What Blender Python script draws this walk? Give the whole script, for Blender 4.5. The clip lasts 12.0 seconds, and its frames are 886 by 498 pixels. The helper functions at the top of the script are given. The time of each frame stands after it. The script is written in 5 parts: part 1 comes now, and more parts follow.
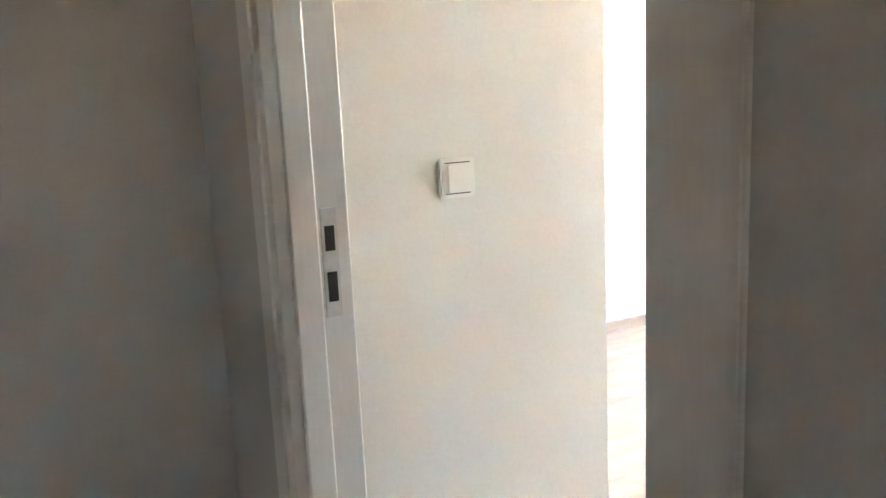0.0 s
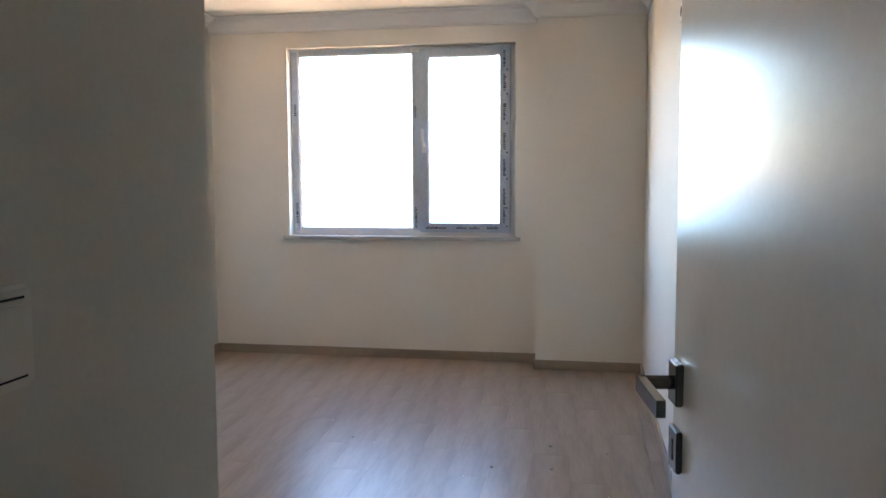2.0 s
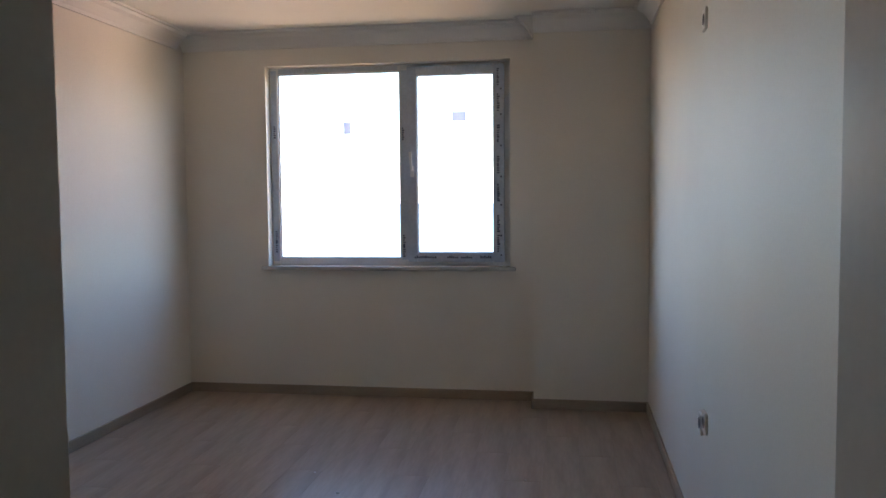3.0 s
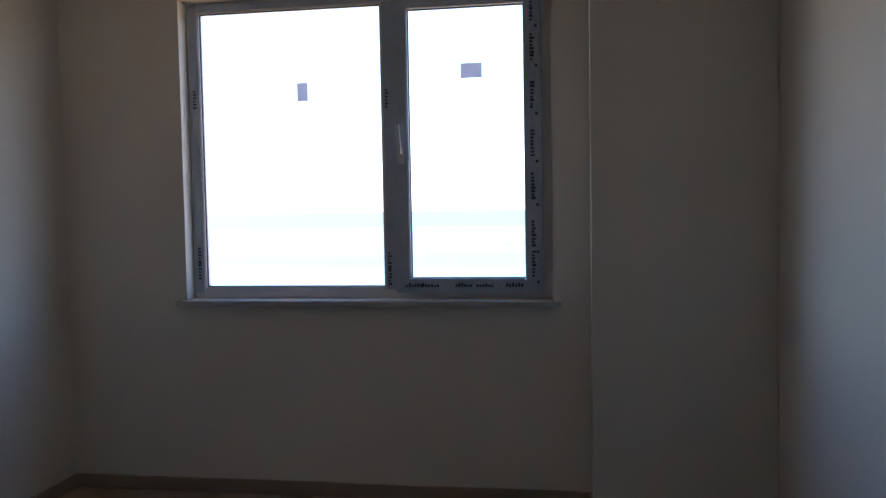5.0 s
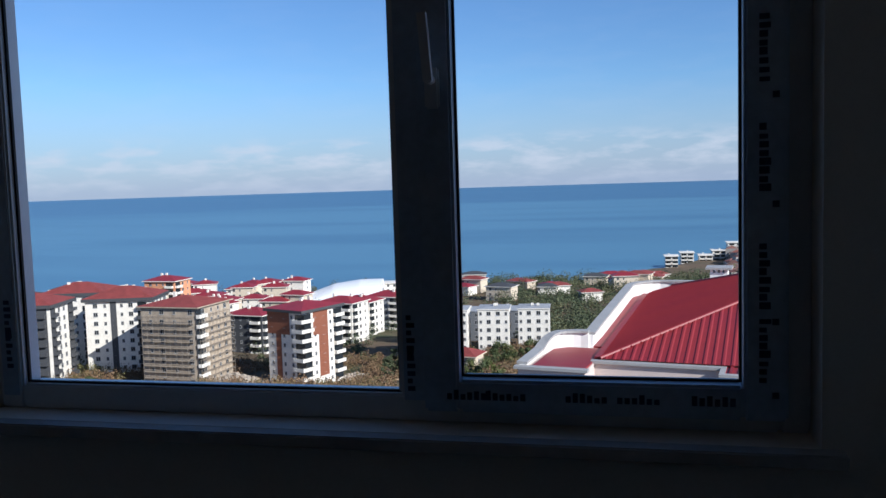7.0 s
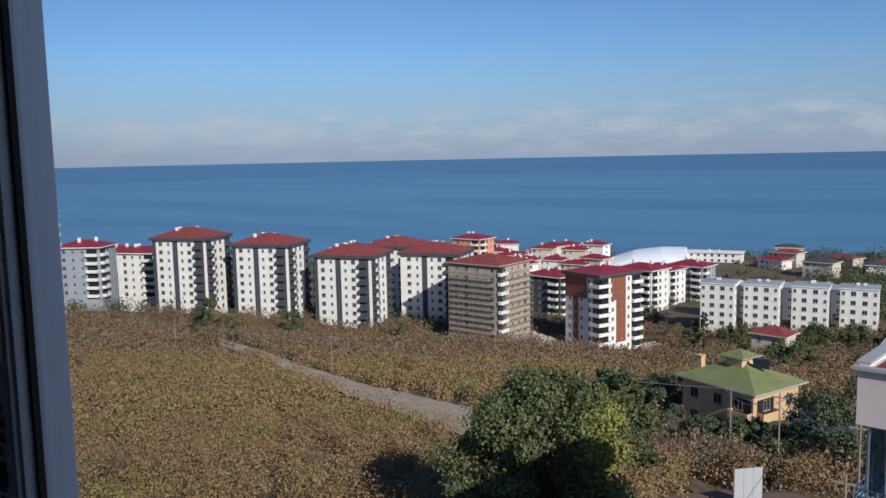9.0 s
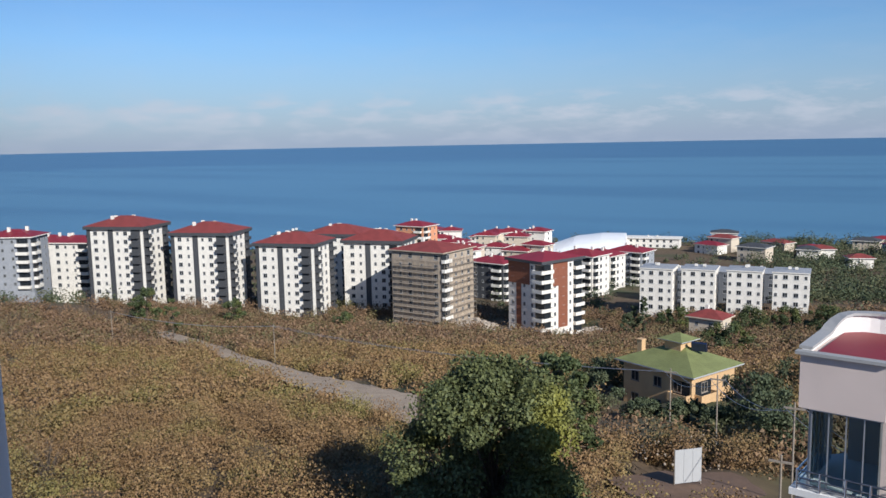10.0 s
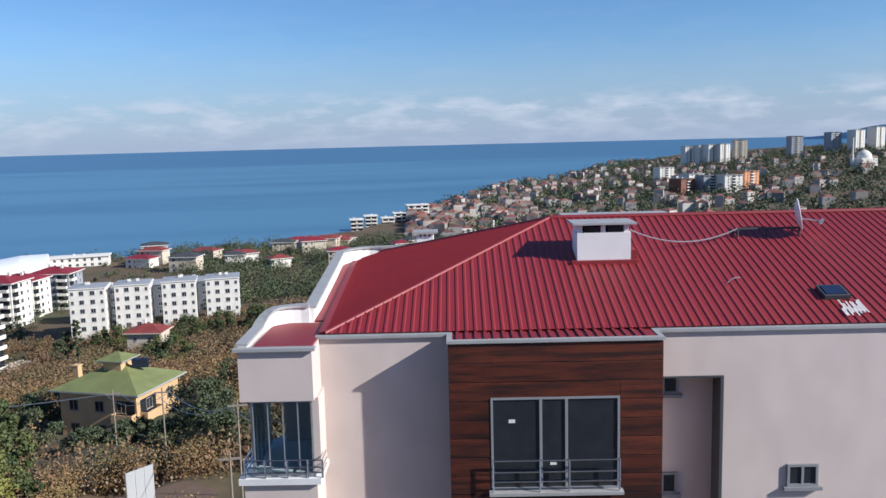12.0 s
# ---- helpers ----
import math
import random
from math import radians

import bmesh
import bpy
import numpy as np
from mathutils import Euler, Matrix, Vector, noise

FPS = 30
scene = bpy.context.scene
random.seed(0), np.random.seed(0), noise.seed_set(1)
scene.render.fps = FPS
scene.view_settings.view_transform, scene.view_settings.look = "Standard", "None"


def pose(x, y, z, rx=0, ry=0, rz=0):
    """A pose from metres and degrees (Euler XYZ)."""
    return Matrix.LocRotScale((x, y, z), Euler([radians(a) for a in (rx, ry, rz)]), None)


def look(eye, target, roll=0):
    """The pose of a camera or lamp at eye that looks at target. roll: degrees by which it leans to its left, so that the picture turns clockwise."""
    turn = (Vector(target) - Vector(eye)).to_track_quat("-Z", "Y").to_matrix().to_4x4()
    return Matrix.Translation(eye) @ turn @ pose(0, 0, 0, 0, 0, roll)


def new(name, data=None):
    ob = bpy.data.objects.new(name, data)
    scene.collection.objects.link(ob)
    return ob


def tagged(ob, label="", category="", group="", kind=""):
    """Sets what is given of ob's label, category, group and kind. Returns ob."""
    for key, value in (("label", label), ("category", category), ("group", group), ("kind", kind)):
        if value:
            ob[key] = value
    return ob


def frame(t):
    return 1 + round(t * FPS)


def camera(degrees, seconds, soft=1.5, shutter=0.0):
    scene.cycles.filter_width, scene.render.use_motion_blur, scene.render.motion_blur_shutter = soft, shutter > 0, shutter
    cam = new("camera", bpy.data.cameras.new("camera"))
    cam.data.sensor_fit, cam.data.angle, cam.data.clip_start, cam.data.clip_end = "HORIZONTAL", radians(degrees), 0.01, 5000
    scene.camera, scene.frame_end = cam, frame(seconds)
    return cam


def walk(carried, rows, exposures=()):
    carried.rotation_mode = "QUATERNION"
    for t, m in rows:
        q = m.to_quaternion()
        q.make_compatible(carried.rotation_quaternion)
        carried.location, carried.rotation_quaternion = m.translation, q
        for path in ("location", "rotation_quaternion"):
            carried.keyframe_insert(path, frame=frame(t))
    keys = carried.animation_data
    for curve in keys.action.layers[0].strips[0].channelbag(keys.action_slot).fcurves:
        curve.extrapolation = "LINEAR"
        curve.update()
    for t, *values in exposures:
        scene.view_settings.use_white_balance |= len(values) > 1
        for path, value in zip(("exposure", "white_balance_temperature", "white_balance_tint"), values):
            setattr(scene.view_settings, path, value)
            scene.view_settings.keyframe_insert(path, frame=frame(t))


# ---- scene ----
cam = camera(56.92, 12.0)

# ---------------------------------------------------------------- the walk
WALK = [
    (0.0, pose(3.266, -6.363, 1.451, 79.48, 2.63, 63.40)),
    (0.3, pose(3.010, -6.355, 1.461, 77.69, 3.04, 49.39)),
    (0.6, pose(2.793, -6.382, 1.471, 76.65, 2.45, 34.74)),
    (0.9, pose(2.656, -6.306, 1.463, 77.64, 2.38, 25.68)),
    (1.2, pose(2.539, -6.256, 1.454, 79.49, 2.07, 18.17)),
    (1.5, pose(2.439, -6.220, 1.450, 81.28, 1.49, 13.16)),
    (2.0, pose(2.366, -6.170, 1.418, 84.92, 0.23, 10.10)),
    (2.5, pose(2.321, -5.990, 1.436, 86.14, 0.23, 9.28)),
    (3.0, pose(2.246, -5.770, 1.438, 86.52, 0.47, 8.92)),
    (3.2, pose(2.168, -5.612, 1.440, 86.42, 0.45, 8.45)),
    (5.0, pose(1.913, -3.765, 1.396, 87.00, 1.03, 9.02)),
    (5.5, pose(1.828, -3.158, 1.462, 85.72, 1.48, 9.02)),
    (6.0, pose(1.681, -2.581, 1.444, 85.12, 0.88, 9.01)),
    (6.5, pose(1.637, -1.993, 1.443, 84.86, 2.11, 10.88)),
    (6.7, pose(1.574, -1.809, 1.448, 85.29, 1.97, 11.07)),
    (8.3, pose(1.063, -0.590, 1.454, 84.03, 1.15, 26.20)),
    (8.5, pose(0.985, -0.490, 1.449, 83.83, 1.10, 28.12)),
    (9.0, pose(0.900, -0.345, 1.453, 83.44, 1.19, 33.33)),
    (9.5, pose(0.770, -0.205, 1.453, 82.89, 1.27, 37.21)),
    (10.0, pose(0.662, -0.200, 1.467, 82.46, 1.09, 29.33)),
    (10.5, pose(0.589, -0.200, 1.459, 82.54, 1.16, 16.81)),
    (11.0, pose(0.579, -0.200, 1.455, 82.83, 1.18, 6.60)),
    (11.5, pose(0.601, -0.200, 1.439, 82.66, 1.49, -1.16)),
    (12.0, pose(0.675, -0.205, 1.436, 82.44, 1.41, -9.41)),
]
EXPOSURE = [(0.0, 8.95, 9700, 23), (0.3, 8.3, 10000, 21), (0.6, 7.25, 10200, 19), (1.0, 6.05, 10000, 19), (1.5, 5.7, 9600, 20), (2.0, 5.55, 9200, 20), (2.5, 5.1, 9100, 20), (3.2, 4.15, 8800, 21), (5.0, 3.3, 8000, 20), (5.4, 2.3, 7400, 14), (5.8, 0.9, 6300, 12), (6.5, 0.45, 5900, 12), (8.3, 0.28, 6000, 13), (9.0, 0.0, 6000, 13), (9.5, 0.42, 6100, 13), (10.0, 0.25, 6100, 13), (10.5, 0.2, 6000, 13), (12.0, 0.45, 6000, 13)]
walk(cam, WALK, EXPOSURE)

# ---------------------------------------------------------------- daylight
SUN_FROM = Vector((2.12, -1.19, 1.34)).normalized()
world = bpy.data.worlds.new("sky")
scene.world = world
world.use_nodes = True
wn, wl = world.node_tree.nodes, world.node_tree.links
wn.clear()
w_out = wn.new("ShaderNodeOutputWorld")
w_bg = wn.new("ShaderNodeBackground")
w_sky = wn.new("ShaderNodeTexSky")
w_sky.sky_type = "NISHITA"
w_sky.sun_disc = False
w_sky.sun_elevation = math.asin(SUN_FROM.z)
w_sky.sun_rotation = math.atan2(SUN_FROM.x, SUN_FROM.y)
w_sky.altitude = 100
w_sky.dust_density = 0.15
w_sky.ozone_density = 4.0
w_bg.inputs["Strength"].default_value = 0.080
# a low bank of thin cloud over the sea
w_tc = wn.new("ShaderNodeTexCoord")
w_sep = wn.new("ShaderNodeSeparateXYZ")
w_map = wn.new("ShaderNodeMapping")
w_map.inputs["Scale"].default_value = (10.0, 10.0, 38.0)
w_noise = wn.new("ShaderNodeTexNoise")
w_noise.inputs["Scale"].default_value = 1.6
w_noise.inputs["Detail"].default_value = 9.0
w_noise.inputs["Roughness"].default_value = 0.55
w_band = wn.new("ShaderNodeValToRGB")
band = w_band.color_ramp
band.elements[0].position, band.elements[0].color = 0.0, (0.22, 0.22, 0.22, 1)
band.elements[1].position, band.elements[1].color = 0.30, (0, 0, 0, 1)
for at, v in ((0.018, 0.5), (0.036, 0.72), (0.050, 0.5), (0.062, 0.05)):
    e = band.elements.new(at)
    e.color = (v, v, v, 1)
w_thr = wn.new("ShaderNodeMapRange")
w_thr.inputs["From Min"].default_value = 0.46
w_thr.inputs["From Max"].default_value = 0.66
w_mul = wn.new("ShaderNodeMath")
w_mul.operation = "MULTIPLY"
w_mix = wn.new("ShaderNodeMixRGB")
w_mix.inputs["Color2"].default_value = (6.6, 6.7, 7.3, 1)
wl.new(w_tc.outputs["Generated"], w_sep.inputs[0])
wl.new(w_tc.outputs["Generated"], w_map.inputs["Vector"])
wl.new(w_map.outputs[0], w_noise.inputs["Vector"])
wl.new(w_noise.outputs["Fac"], w_thr.inputs["Value"])
wl.new(w_sep.outputs["Z"], w_band.inputs["Fac"])
wl.new(w_band.outputs["Color"], w_mul.inputs[0])
wl.new(w_thr.outputs[0], w_mul.inputs[1])
wl.new(w_mul.outputs[0], w_mix.inputs["Fac"])
w_haze = wn.new("ShaderNodeMapRange")
w_haze.inputs["From Min"].default_value, w_haze.inputs["From Max"].default_value = 0.0, 0.12
w_haze.inputs["To Min"].default_value, w_haze.inputs["To Max"].default_value = 0.85, 0.0
w_blue = wn.new("ShaderNodeMixRGB")
w_blue.inputs["Color2"].default_value = (3.7, 4.3, 5.7, 1)
w_tint = wn.new("ShaderNodeMixRGB")
w_tint.blend_type = "MULTIPLY"
w_tint.inputs["Fac"].default_value = 1.0
w_tint.inputs["Color2"].default_value = (0.84, 0.98, 1.14, 1)
wl.new(w_sky.outputs[0], w_tint.inputs["Color1"])
wl.new(w_sep.outputs["Z"], w_haze.inputs["Value"])
wl.new(w_haze.outputs[0], w_blue.inputs["Fac"])
wl.new(w_tint.outputs[0], w_blue.inputs["Color1"])
wl.new(w_blue.outputs[0], w_mix.inputs["Color1"])
wl.new(w_mix.outputs[0], w_bg.inputs["Color"])
wl.new(w_bg.outputs[0], w_out.inputs[0])

sun_data = bpy.data.lights.new("sun", "SUN")
sun_data.energy, sun_data.angle, sun_data.color = 5.0, radians(0.53), (1.0, 0.93, 0.83)
sun = new("sun", sun_data)
sun.matrix_world = look(SUN_FROM * 100, (0, 0, 0))


# ---------------------------------------------------------------- materials
def material(name, color, rough=0.6, metal=0.0, scale=4.0, vary=0.12, fine=40.0, bump=0.05, stretch=(1, 1, 1), spread=0.0, second=None, spec=0.5, cut=(0.35, 0.65)):
    """A surface whose colour wanders at two sizes, with fine relief; spread: from piece to piece; second: a stain colour."""
    m = bpy.data.materials.new(name)
    m.use_nodes = True
    n, l = m.node_tree.nodes, m.node_tree.links
    bs = n["Principled BSDF"]
    bs.inputs["Roughness"].default_value = rough
    bs.inputs["Metallic"].default_value = metal
    bs.inputs["Specular IOR Level"].default_value = spec
    tc, mp = n.new("ShaderNodeTexCoord"), n.new("ShaderNodeMapping")
    mp.inputs["Scale"].default_value = stretch
    l.new(tc.outputs["Object"], mp.inputs["Vector"])
    big, small = n.new("ShaderNodeTexNoise"), n.new("ShaderNodeTexNoise")
    big.inputs["Scale"].default_value, small.inputs["Scale"].default_value = scale, fine
    big.inputs["Detail"].default_value, small.inputs["Detail"].default_value = 4, 3
    l.new(mp.outputs[0], big.inputs["Vector"])
    l.new(mp.outputs[0], small.inputs["Vector"])
    mr = n.new("ShaderNodeMapRange")
    mr.inputs["From Min"].default_value, mr.inputs["From Max"].default_value = cut
    l.new(big.outputs["Fac"], mr.inputs["Value"])
    mix = n.new("ShaderNodeMixRGB")
    other = second or tuple(c * (1 - 2 * vary) for c in color)
    mix.inputs["Color1"].default_value, mix.inputs["Color2"].default_value = (*color, 1), (*other, 1)
    l.new(mr.outputs[0], mix.inputs["Fac"])
    hsv = n.new("ShaderNodeHueSaturation")
    val = n.new("ShaderNodeMapRange")
    val.inputs["From Min"].default_value, val.inputs["From Max"].default_value = 0.25, 0.75
    val.inputs["To Min"].default_value, val.inputs["To Max"].default_value = 1 - vary, 1 + vary
    l.new(small.outputs["Fac"], val.inputs["Value"])
    out = val.outputs[0]
    if spread:
        info, sp, mu = n.new("ShaderNodeObjectInfo"), n.new("ShaderNodeMapRange"), n.new("ShaderNodeMath")
        sp.inputs["To Min"].default_value, sp.inputs["To Max"].default_value = 1 - spread, 1 + spread
        mu.operation = "MULTIPLY"
        l.new(info.outputs["Random"], sp.inputs["Value"])
        l.new(sp.outputs[0], mu.inputs[0])
        l.new(out, mu.inputs[1])
        out = mu.outputs[0]
    l.new(out, hsv.inputs["Value"])
    l.new(mix.outputs[0], hsv.inputs["Color"])
    l.new(hsv.outputs[0], bs.inputs["Base Color"])
    if bump:
        b = n.new("ShaderNodeBump")
        b.inputs["Strength"].default_value = bump
        b.inputs["Distance"].default_value = 0.02
        l.new(small.outputs["Fac"], b.inputs["Height"])
        l.new(b.outputs[0], bs.inputs["Normal"])
    return m


def leaf_material(name, dark, light, yellow):
    """Foliage: each leaf or clump has its own tone."""
    m = bpy.data.materials.new(name)
    m.use_nodes = True
    n, l = m.node_tree.nodes, m.node_tree.links
    bs = n["Principled BSDF"]
    bs.inputs["Roughness"].default_value = 0.65
    bs.inputs["Specular IOR Level"].default_value = 0.25
    geo, ramp, tc, no, mix = n.new("ShaderNodeNewGeometry"), n.new("ShaderNodeValToRGB"), n.new("ShaderNodeTexCoord"), n.new("ShaderNodeTexNoise"), n.new("ShaderNodeMixRGB")
    ramp.color_ramp.elements[0].color, ramp.color_ramp.elements[1].color = (*dark, 1), (*light, 1)
    no.inputs["Scale"].default_value = 0.12
    no.inputs["Detail"].default_value = 5
    mr = n.new("ShaderNodeMapRange")
    mr.inputs["From Min"].default_value, mr.inputs["From Max"].default_value = 0.48, 0.68
    l.new(geo.outputs["Random Per Island"], ramp.inputs["Fac"])
    l.new(tc.outputs["Object"], no.inputs["Vector"])
    l.new(no.outputs["Fac"], mr.inputs["Value"])
    l.new(mr.outputs[0], mix.inputs["Fac"])
    l.new(ramp.outputs[0], mix.inputs["Color1"])
    mix.inputs["Color2"].default_value = (*yellow, 1)
    l.new(mix.outputs[0], bs.inputs["Base Color"])
    return m


def glass_material(name, tint=(0.96, 0.98, 0.98)):
    m = bpy.data.materials.new(name)
    m.use_nodes = True
    n, l = m.node_tree.nodes, m.node_tree.links
    n.remove(n["Principled BSDF"])
    tr, gl, mx, fr = n.new("ShaderNodeBsdfTransparent"), n.new("ShaderNodeBsdfGlossy"), n.new("ShaderNodeMixShader"), n.new("ShaderNodeMath")
    lw = n.new("ShaderNodeLayerWeight")
    lw.inputs["Blend"].default_value = 0.5
    fr.operation = "POWER"
    fr.inputs[1].default_value = 4.0
    l.new(lw.outputs["Facing"], fr.inputs[0])
    tr.inputs["Color"].default_value = (*tint, 1)
    gl.inputs["Roughness"].default_value = 0.02
    l.new(fr.outputs[0], mx.inputs["Fac"])
    l.new(tr.outputs[0], mx.inputs[1])
    l.new(gl.outputs[0], mx.inputs[2])
    l.new(mx.outputs[0], n["Material Output"].inputs["Surface"])
    return m


M_WALL = material("wall_paint", (0.83, 0.79, 0.71), 0.55, scale=1.2, vary=0.025, fine=120, bump=0.03)
M_CEIL = material("ceiling_paint", (0.82, 0.81, 0.78), 0.8, scale=1.0, vary=0.02, fine=90, bump=0.02)
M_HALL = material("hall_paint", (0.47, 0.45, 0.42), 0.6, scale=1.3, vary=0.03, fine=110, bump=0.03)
M_PLANK = material("laminate_plank", (0.42, 0.325, 0.255), 0.33, scale=1.6, vary=0.09, fine=9, bump=0.05, stretch=(7, 0.9, 7), spread=0.05, second=(0.33, 0.24, 0.175))
M_SUB = material("underlay", (0.18, 0.14, 0.11), 0.8)
M_BASE = material("baseboard_foil", (0.36, 0.29, 0.22), 0.4, scale=2, vary=0.08, fine=25, stretch=(1, 1, 8))
M_DOOR = material("door_foil", (0.74, 0.72, 0.68), 0.22, scale=1.5, vary=0.02, fine=60, bump=0.015)
M_JAMB = material("jamb_foil", (0.62, 0.59, 0.55), 0.3, scale=1.5, vary=0.03, fine=50, bump=0.02, stretch=(3, 3, 0.4))
M_PVC = material("white_pvc", (0.76, 0.78, 0.80), 0.28, scale=3, vary=0.03, fine=60, bump=0.01)
M_FILM = material("protective_film", (0.42, 0.52, 0.64), 0.35, scale=6, vary=0.10, fine=50, bump=0.04, second=(0.52, 0.60, 0.68))
M_INK = material("blue_black_print", (0.03, 0.05, 0.12), 0.5, vary=0.1)
M_SEAL = material("black_rubber", (0.015, 0.015, 0.016), 0.6, vary=0.1)
M_GLASS = glass_material("window_glass")
M_CHROME = material("chrome", (0.75, 0.75, 0.76), 0.16, 1.0, vary=0.03, bump=0.0)
M_HANDLE = material("dark_chrome", (0.14, 0.14, 0.145), 0.22, 1.0, vary=0.04, bump=0.0)
M_STEEL = material("brushed_steel", (0.55, 0.54, 0.52), 0.32, 1.0, vary=0.05, fine=80, bump=0.01)
M_DARK = material("dark_slot", (0.02, 0.018, 0.016), 0.7, vary=0.1)
M_SWITCH = material("switch_plastic", (0.90, 0.87, 0.80), 0.32, vary=0.02, bump=0.0)
M_SILL = material("grey_marble", (0.55, 0.55, 0.54), 0.25, scale=6, vary=0.08, fine=30, bump=0.01)
M_STICK = material("paper_sticker", (0.50, 0.53, 0.60), 0.7, vary=0.05, bump=0.0)
sn, sl = M_STICK.node_tree.nodes, M_STICK.node_tree.links
s_tr, s_mx = sn.new("ShaderNodeBsdfTranslucent"), sn.new("ShaderNodeMixShader")
s_tr.inputs["Color"].default_value = (0.62, 0.65, 0.72, 1)
s_mx.inputs["Fac"].default_value = 0.75
sl.new(sn["Principled BSDF"].outputs[0], s_mx.inputs[1])
sl.new(s_tr.outputs[0], s_mx.inputs[2])
sl.new(s_mx.outputs[0], sn["Material Output"].inputs["Surface"])
M_DUST = material("plaster_crumb", (0.75, 0.73, 0.70), 0.9, vary=0.1)

M_RENDER = material("white_render", (0.80, 0.745, 0.66), 0.9, scale=0.5, vary=0.05, fine=3, bump=0.02)
M_RENDER2 = material("cream_render", (0.62, 0.52, 0.40), 0.9, scale=0.4, vary=0.06, fine=3, bump=0.02)
M_ORANGE = material("orange_render", (0.66, 0.30, 0.16), 0.9, scale=0.4, vary=0.06, fine=3, bump=0.02)
M_CONCRETE = material("bare_concrete", (0.46, 0.37, 0.28), 0.95, scale=0.6, vary=0.12, fine=4, bump=0.05)
M_GREYR = material("grey_render", (0.060, 0.062, 0.068), 0.8, scale=0.5, vary=0.06, fine=3, bump=0.02)
M_MIDGREY = material("mid_grey_render", (0.33, 0.34, 0.36), 0.85, scale=0.5, vary=0.06, fine=3, bump=0.02)
M_REDR = material("red_render", (0.46, 0.09, 0.08), 0.85, scale=0.5, vary=0.06, fine=3, bump=0.02)
M_BROWNR = material("brown_cladding", (0.25, 0.085, 0.045), 0.7, scale=0.6, vary=0.10, fine=5, bump=0.03, stretch=(1, 1, 4))
M_TILE = material("clay_roof", (0.27, 0.050, 0.042), 0.8, scale=0.5, vary=0.14, fine=4, bump=0.1)
M_TILE_RED = material("red_metal_roof", (0.28, 0.025, 0.032), 0.5, scale=0.5, vary=0.10, fine=4, bump=0.05)
M_GREENROOF = material("green_shingle_roof", (0.20, 0.22, 0.08), 0.8, scale=0.6, vary=0.10, fine=6, bump=0.08)
M_PANE = material("dark_window_pane", (0.025, 0.03, 0.036), 0.12, vary=0.1, bump=0.0)
M_WFRAME = material("window_frame_white", (0.42, 0.42, 0.42), 0.5, vary=0.03, bump=0.0)
M_METAL = material("galvanised_steel", (0.5, 0.5, 0.52), 0.4, 0.6, vary=0.06, bump=0.0)
M_WHITE_SHELL = material("white_membrane", (0.8, 0.8, 0.8), 0.5, scale=0.2, vary=0.03, bump=0.0)
M_STUCCO = material("pinkish_stucco", (0.66, 0.545, 0.49), 0.95, scale=1.1, vary=0.05, fine=26, bump=0.16, stretch=(1.4, 1.4, 0.8))
M_PARAPET = material("white_parapet_paint", (0.80, 0.78, 0.75), 0.8, scale=1.5, vary=0.05, fine=20, bump=0.06)
M_COPING = material("grey_stone_coping", (0.38, 0.37, 0.36), 0.6, scale=2, vary=0.06, fine=25, bump=0.03)
M_ROOF = material("ribbed_red_sheet", (0.235, 0.020, 0.026), 0.52, scale=0.7, vary=0.10, fine=8, bump=0.03, second=(0.25, 0.022, 0.024))
M_CLAD = material("red_brown_wood_panel", (0.098, 0.023, 0.011), 0.42, scale=1.2, vary=0.30, fine=9, bump=0.12, stretch=(0.6, 0.6, 7), spread=0.26, second=(0.030, 0.011, 0.008), cut=(0.40, 0.62))
M_BARK = material("bark", (0.12, 0.09, 0.065), 0.95, scale=3, vary=0.2, fine=12, bump=0.4)
M_EARTH = material("bare_earth", (0.20, 0.12, 0.075), 0.95, scale=0.3, vary=0.14, fine=3, bump=0.3)
M_TRACK = material("dirt_track", (0.48, 0.355, 0.24), 0.95, scale=0.4, vary=0.12, fine=4, bump=0.2)
M_RUBBLE = material("pale_rubble", (0.40, 0.33, 0.26), 0.95, scale=0.8, vary=0.14, fine=5, bump=0.2)
M_CABLE = material("black_cable", (0.03, 0.03, 0.03), 0.6, vary=0.05, bump=0.0)
M_POLE = material("weathered_pole", (0.30, 0.25, 0.20), 0.9, vary=0.1, bump=0.05)
M_SOLAR = material("solar_glass", (0.02, 0.03, 0.07), 0.1, vary=0.1, bump=0.0)
M_GROUND = material("hillside_ground", (0.12, 0.078, 0.042), 1.0, scale=0.035, vary=0.16, fine=0.9, bump=0.3, second=(0.06, 0.07, 0.026), cut=(0.5, 0.68))
M_BUSH = leaf_material("autumn_hazel_leaf", (0.19, 0.112, 0.055), (0.30, 0.188, 0.086), (0.215, 0.18, 0.06))
M_BUSH_FAR = leaf_material("thin_autumn_scrub", (0.13, 0.078, 0.045), (0.26, 0.16, 0.09), (0.13, 0.125, 0.05))
M_TREE = leaf_material("dark_green_leaf", (0.035, 0.055, 0.024), (0.095, 0.115, 0.045), (0.18, 0.175, 0.045))
M_TREE_DARK = leaf_material("deep_green_leaf", (0.04, 0.055, 0.03), (0.10, 0.12, 0.06), (0.15, 0.14, 0.07))
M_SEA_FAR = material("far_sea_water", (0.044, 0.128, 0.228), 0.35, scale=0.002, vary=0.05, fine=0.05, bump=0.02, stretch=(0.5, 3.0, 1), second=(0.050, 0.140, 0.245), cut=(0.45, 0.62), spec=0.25)
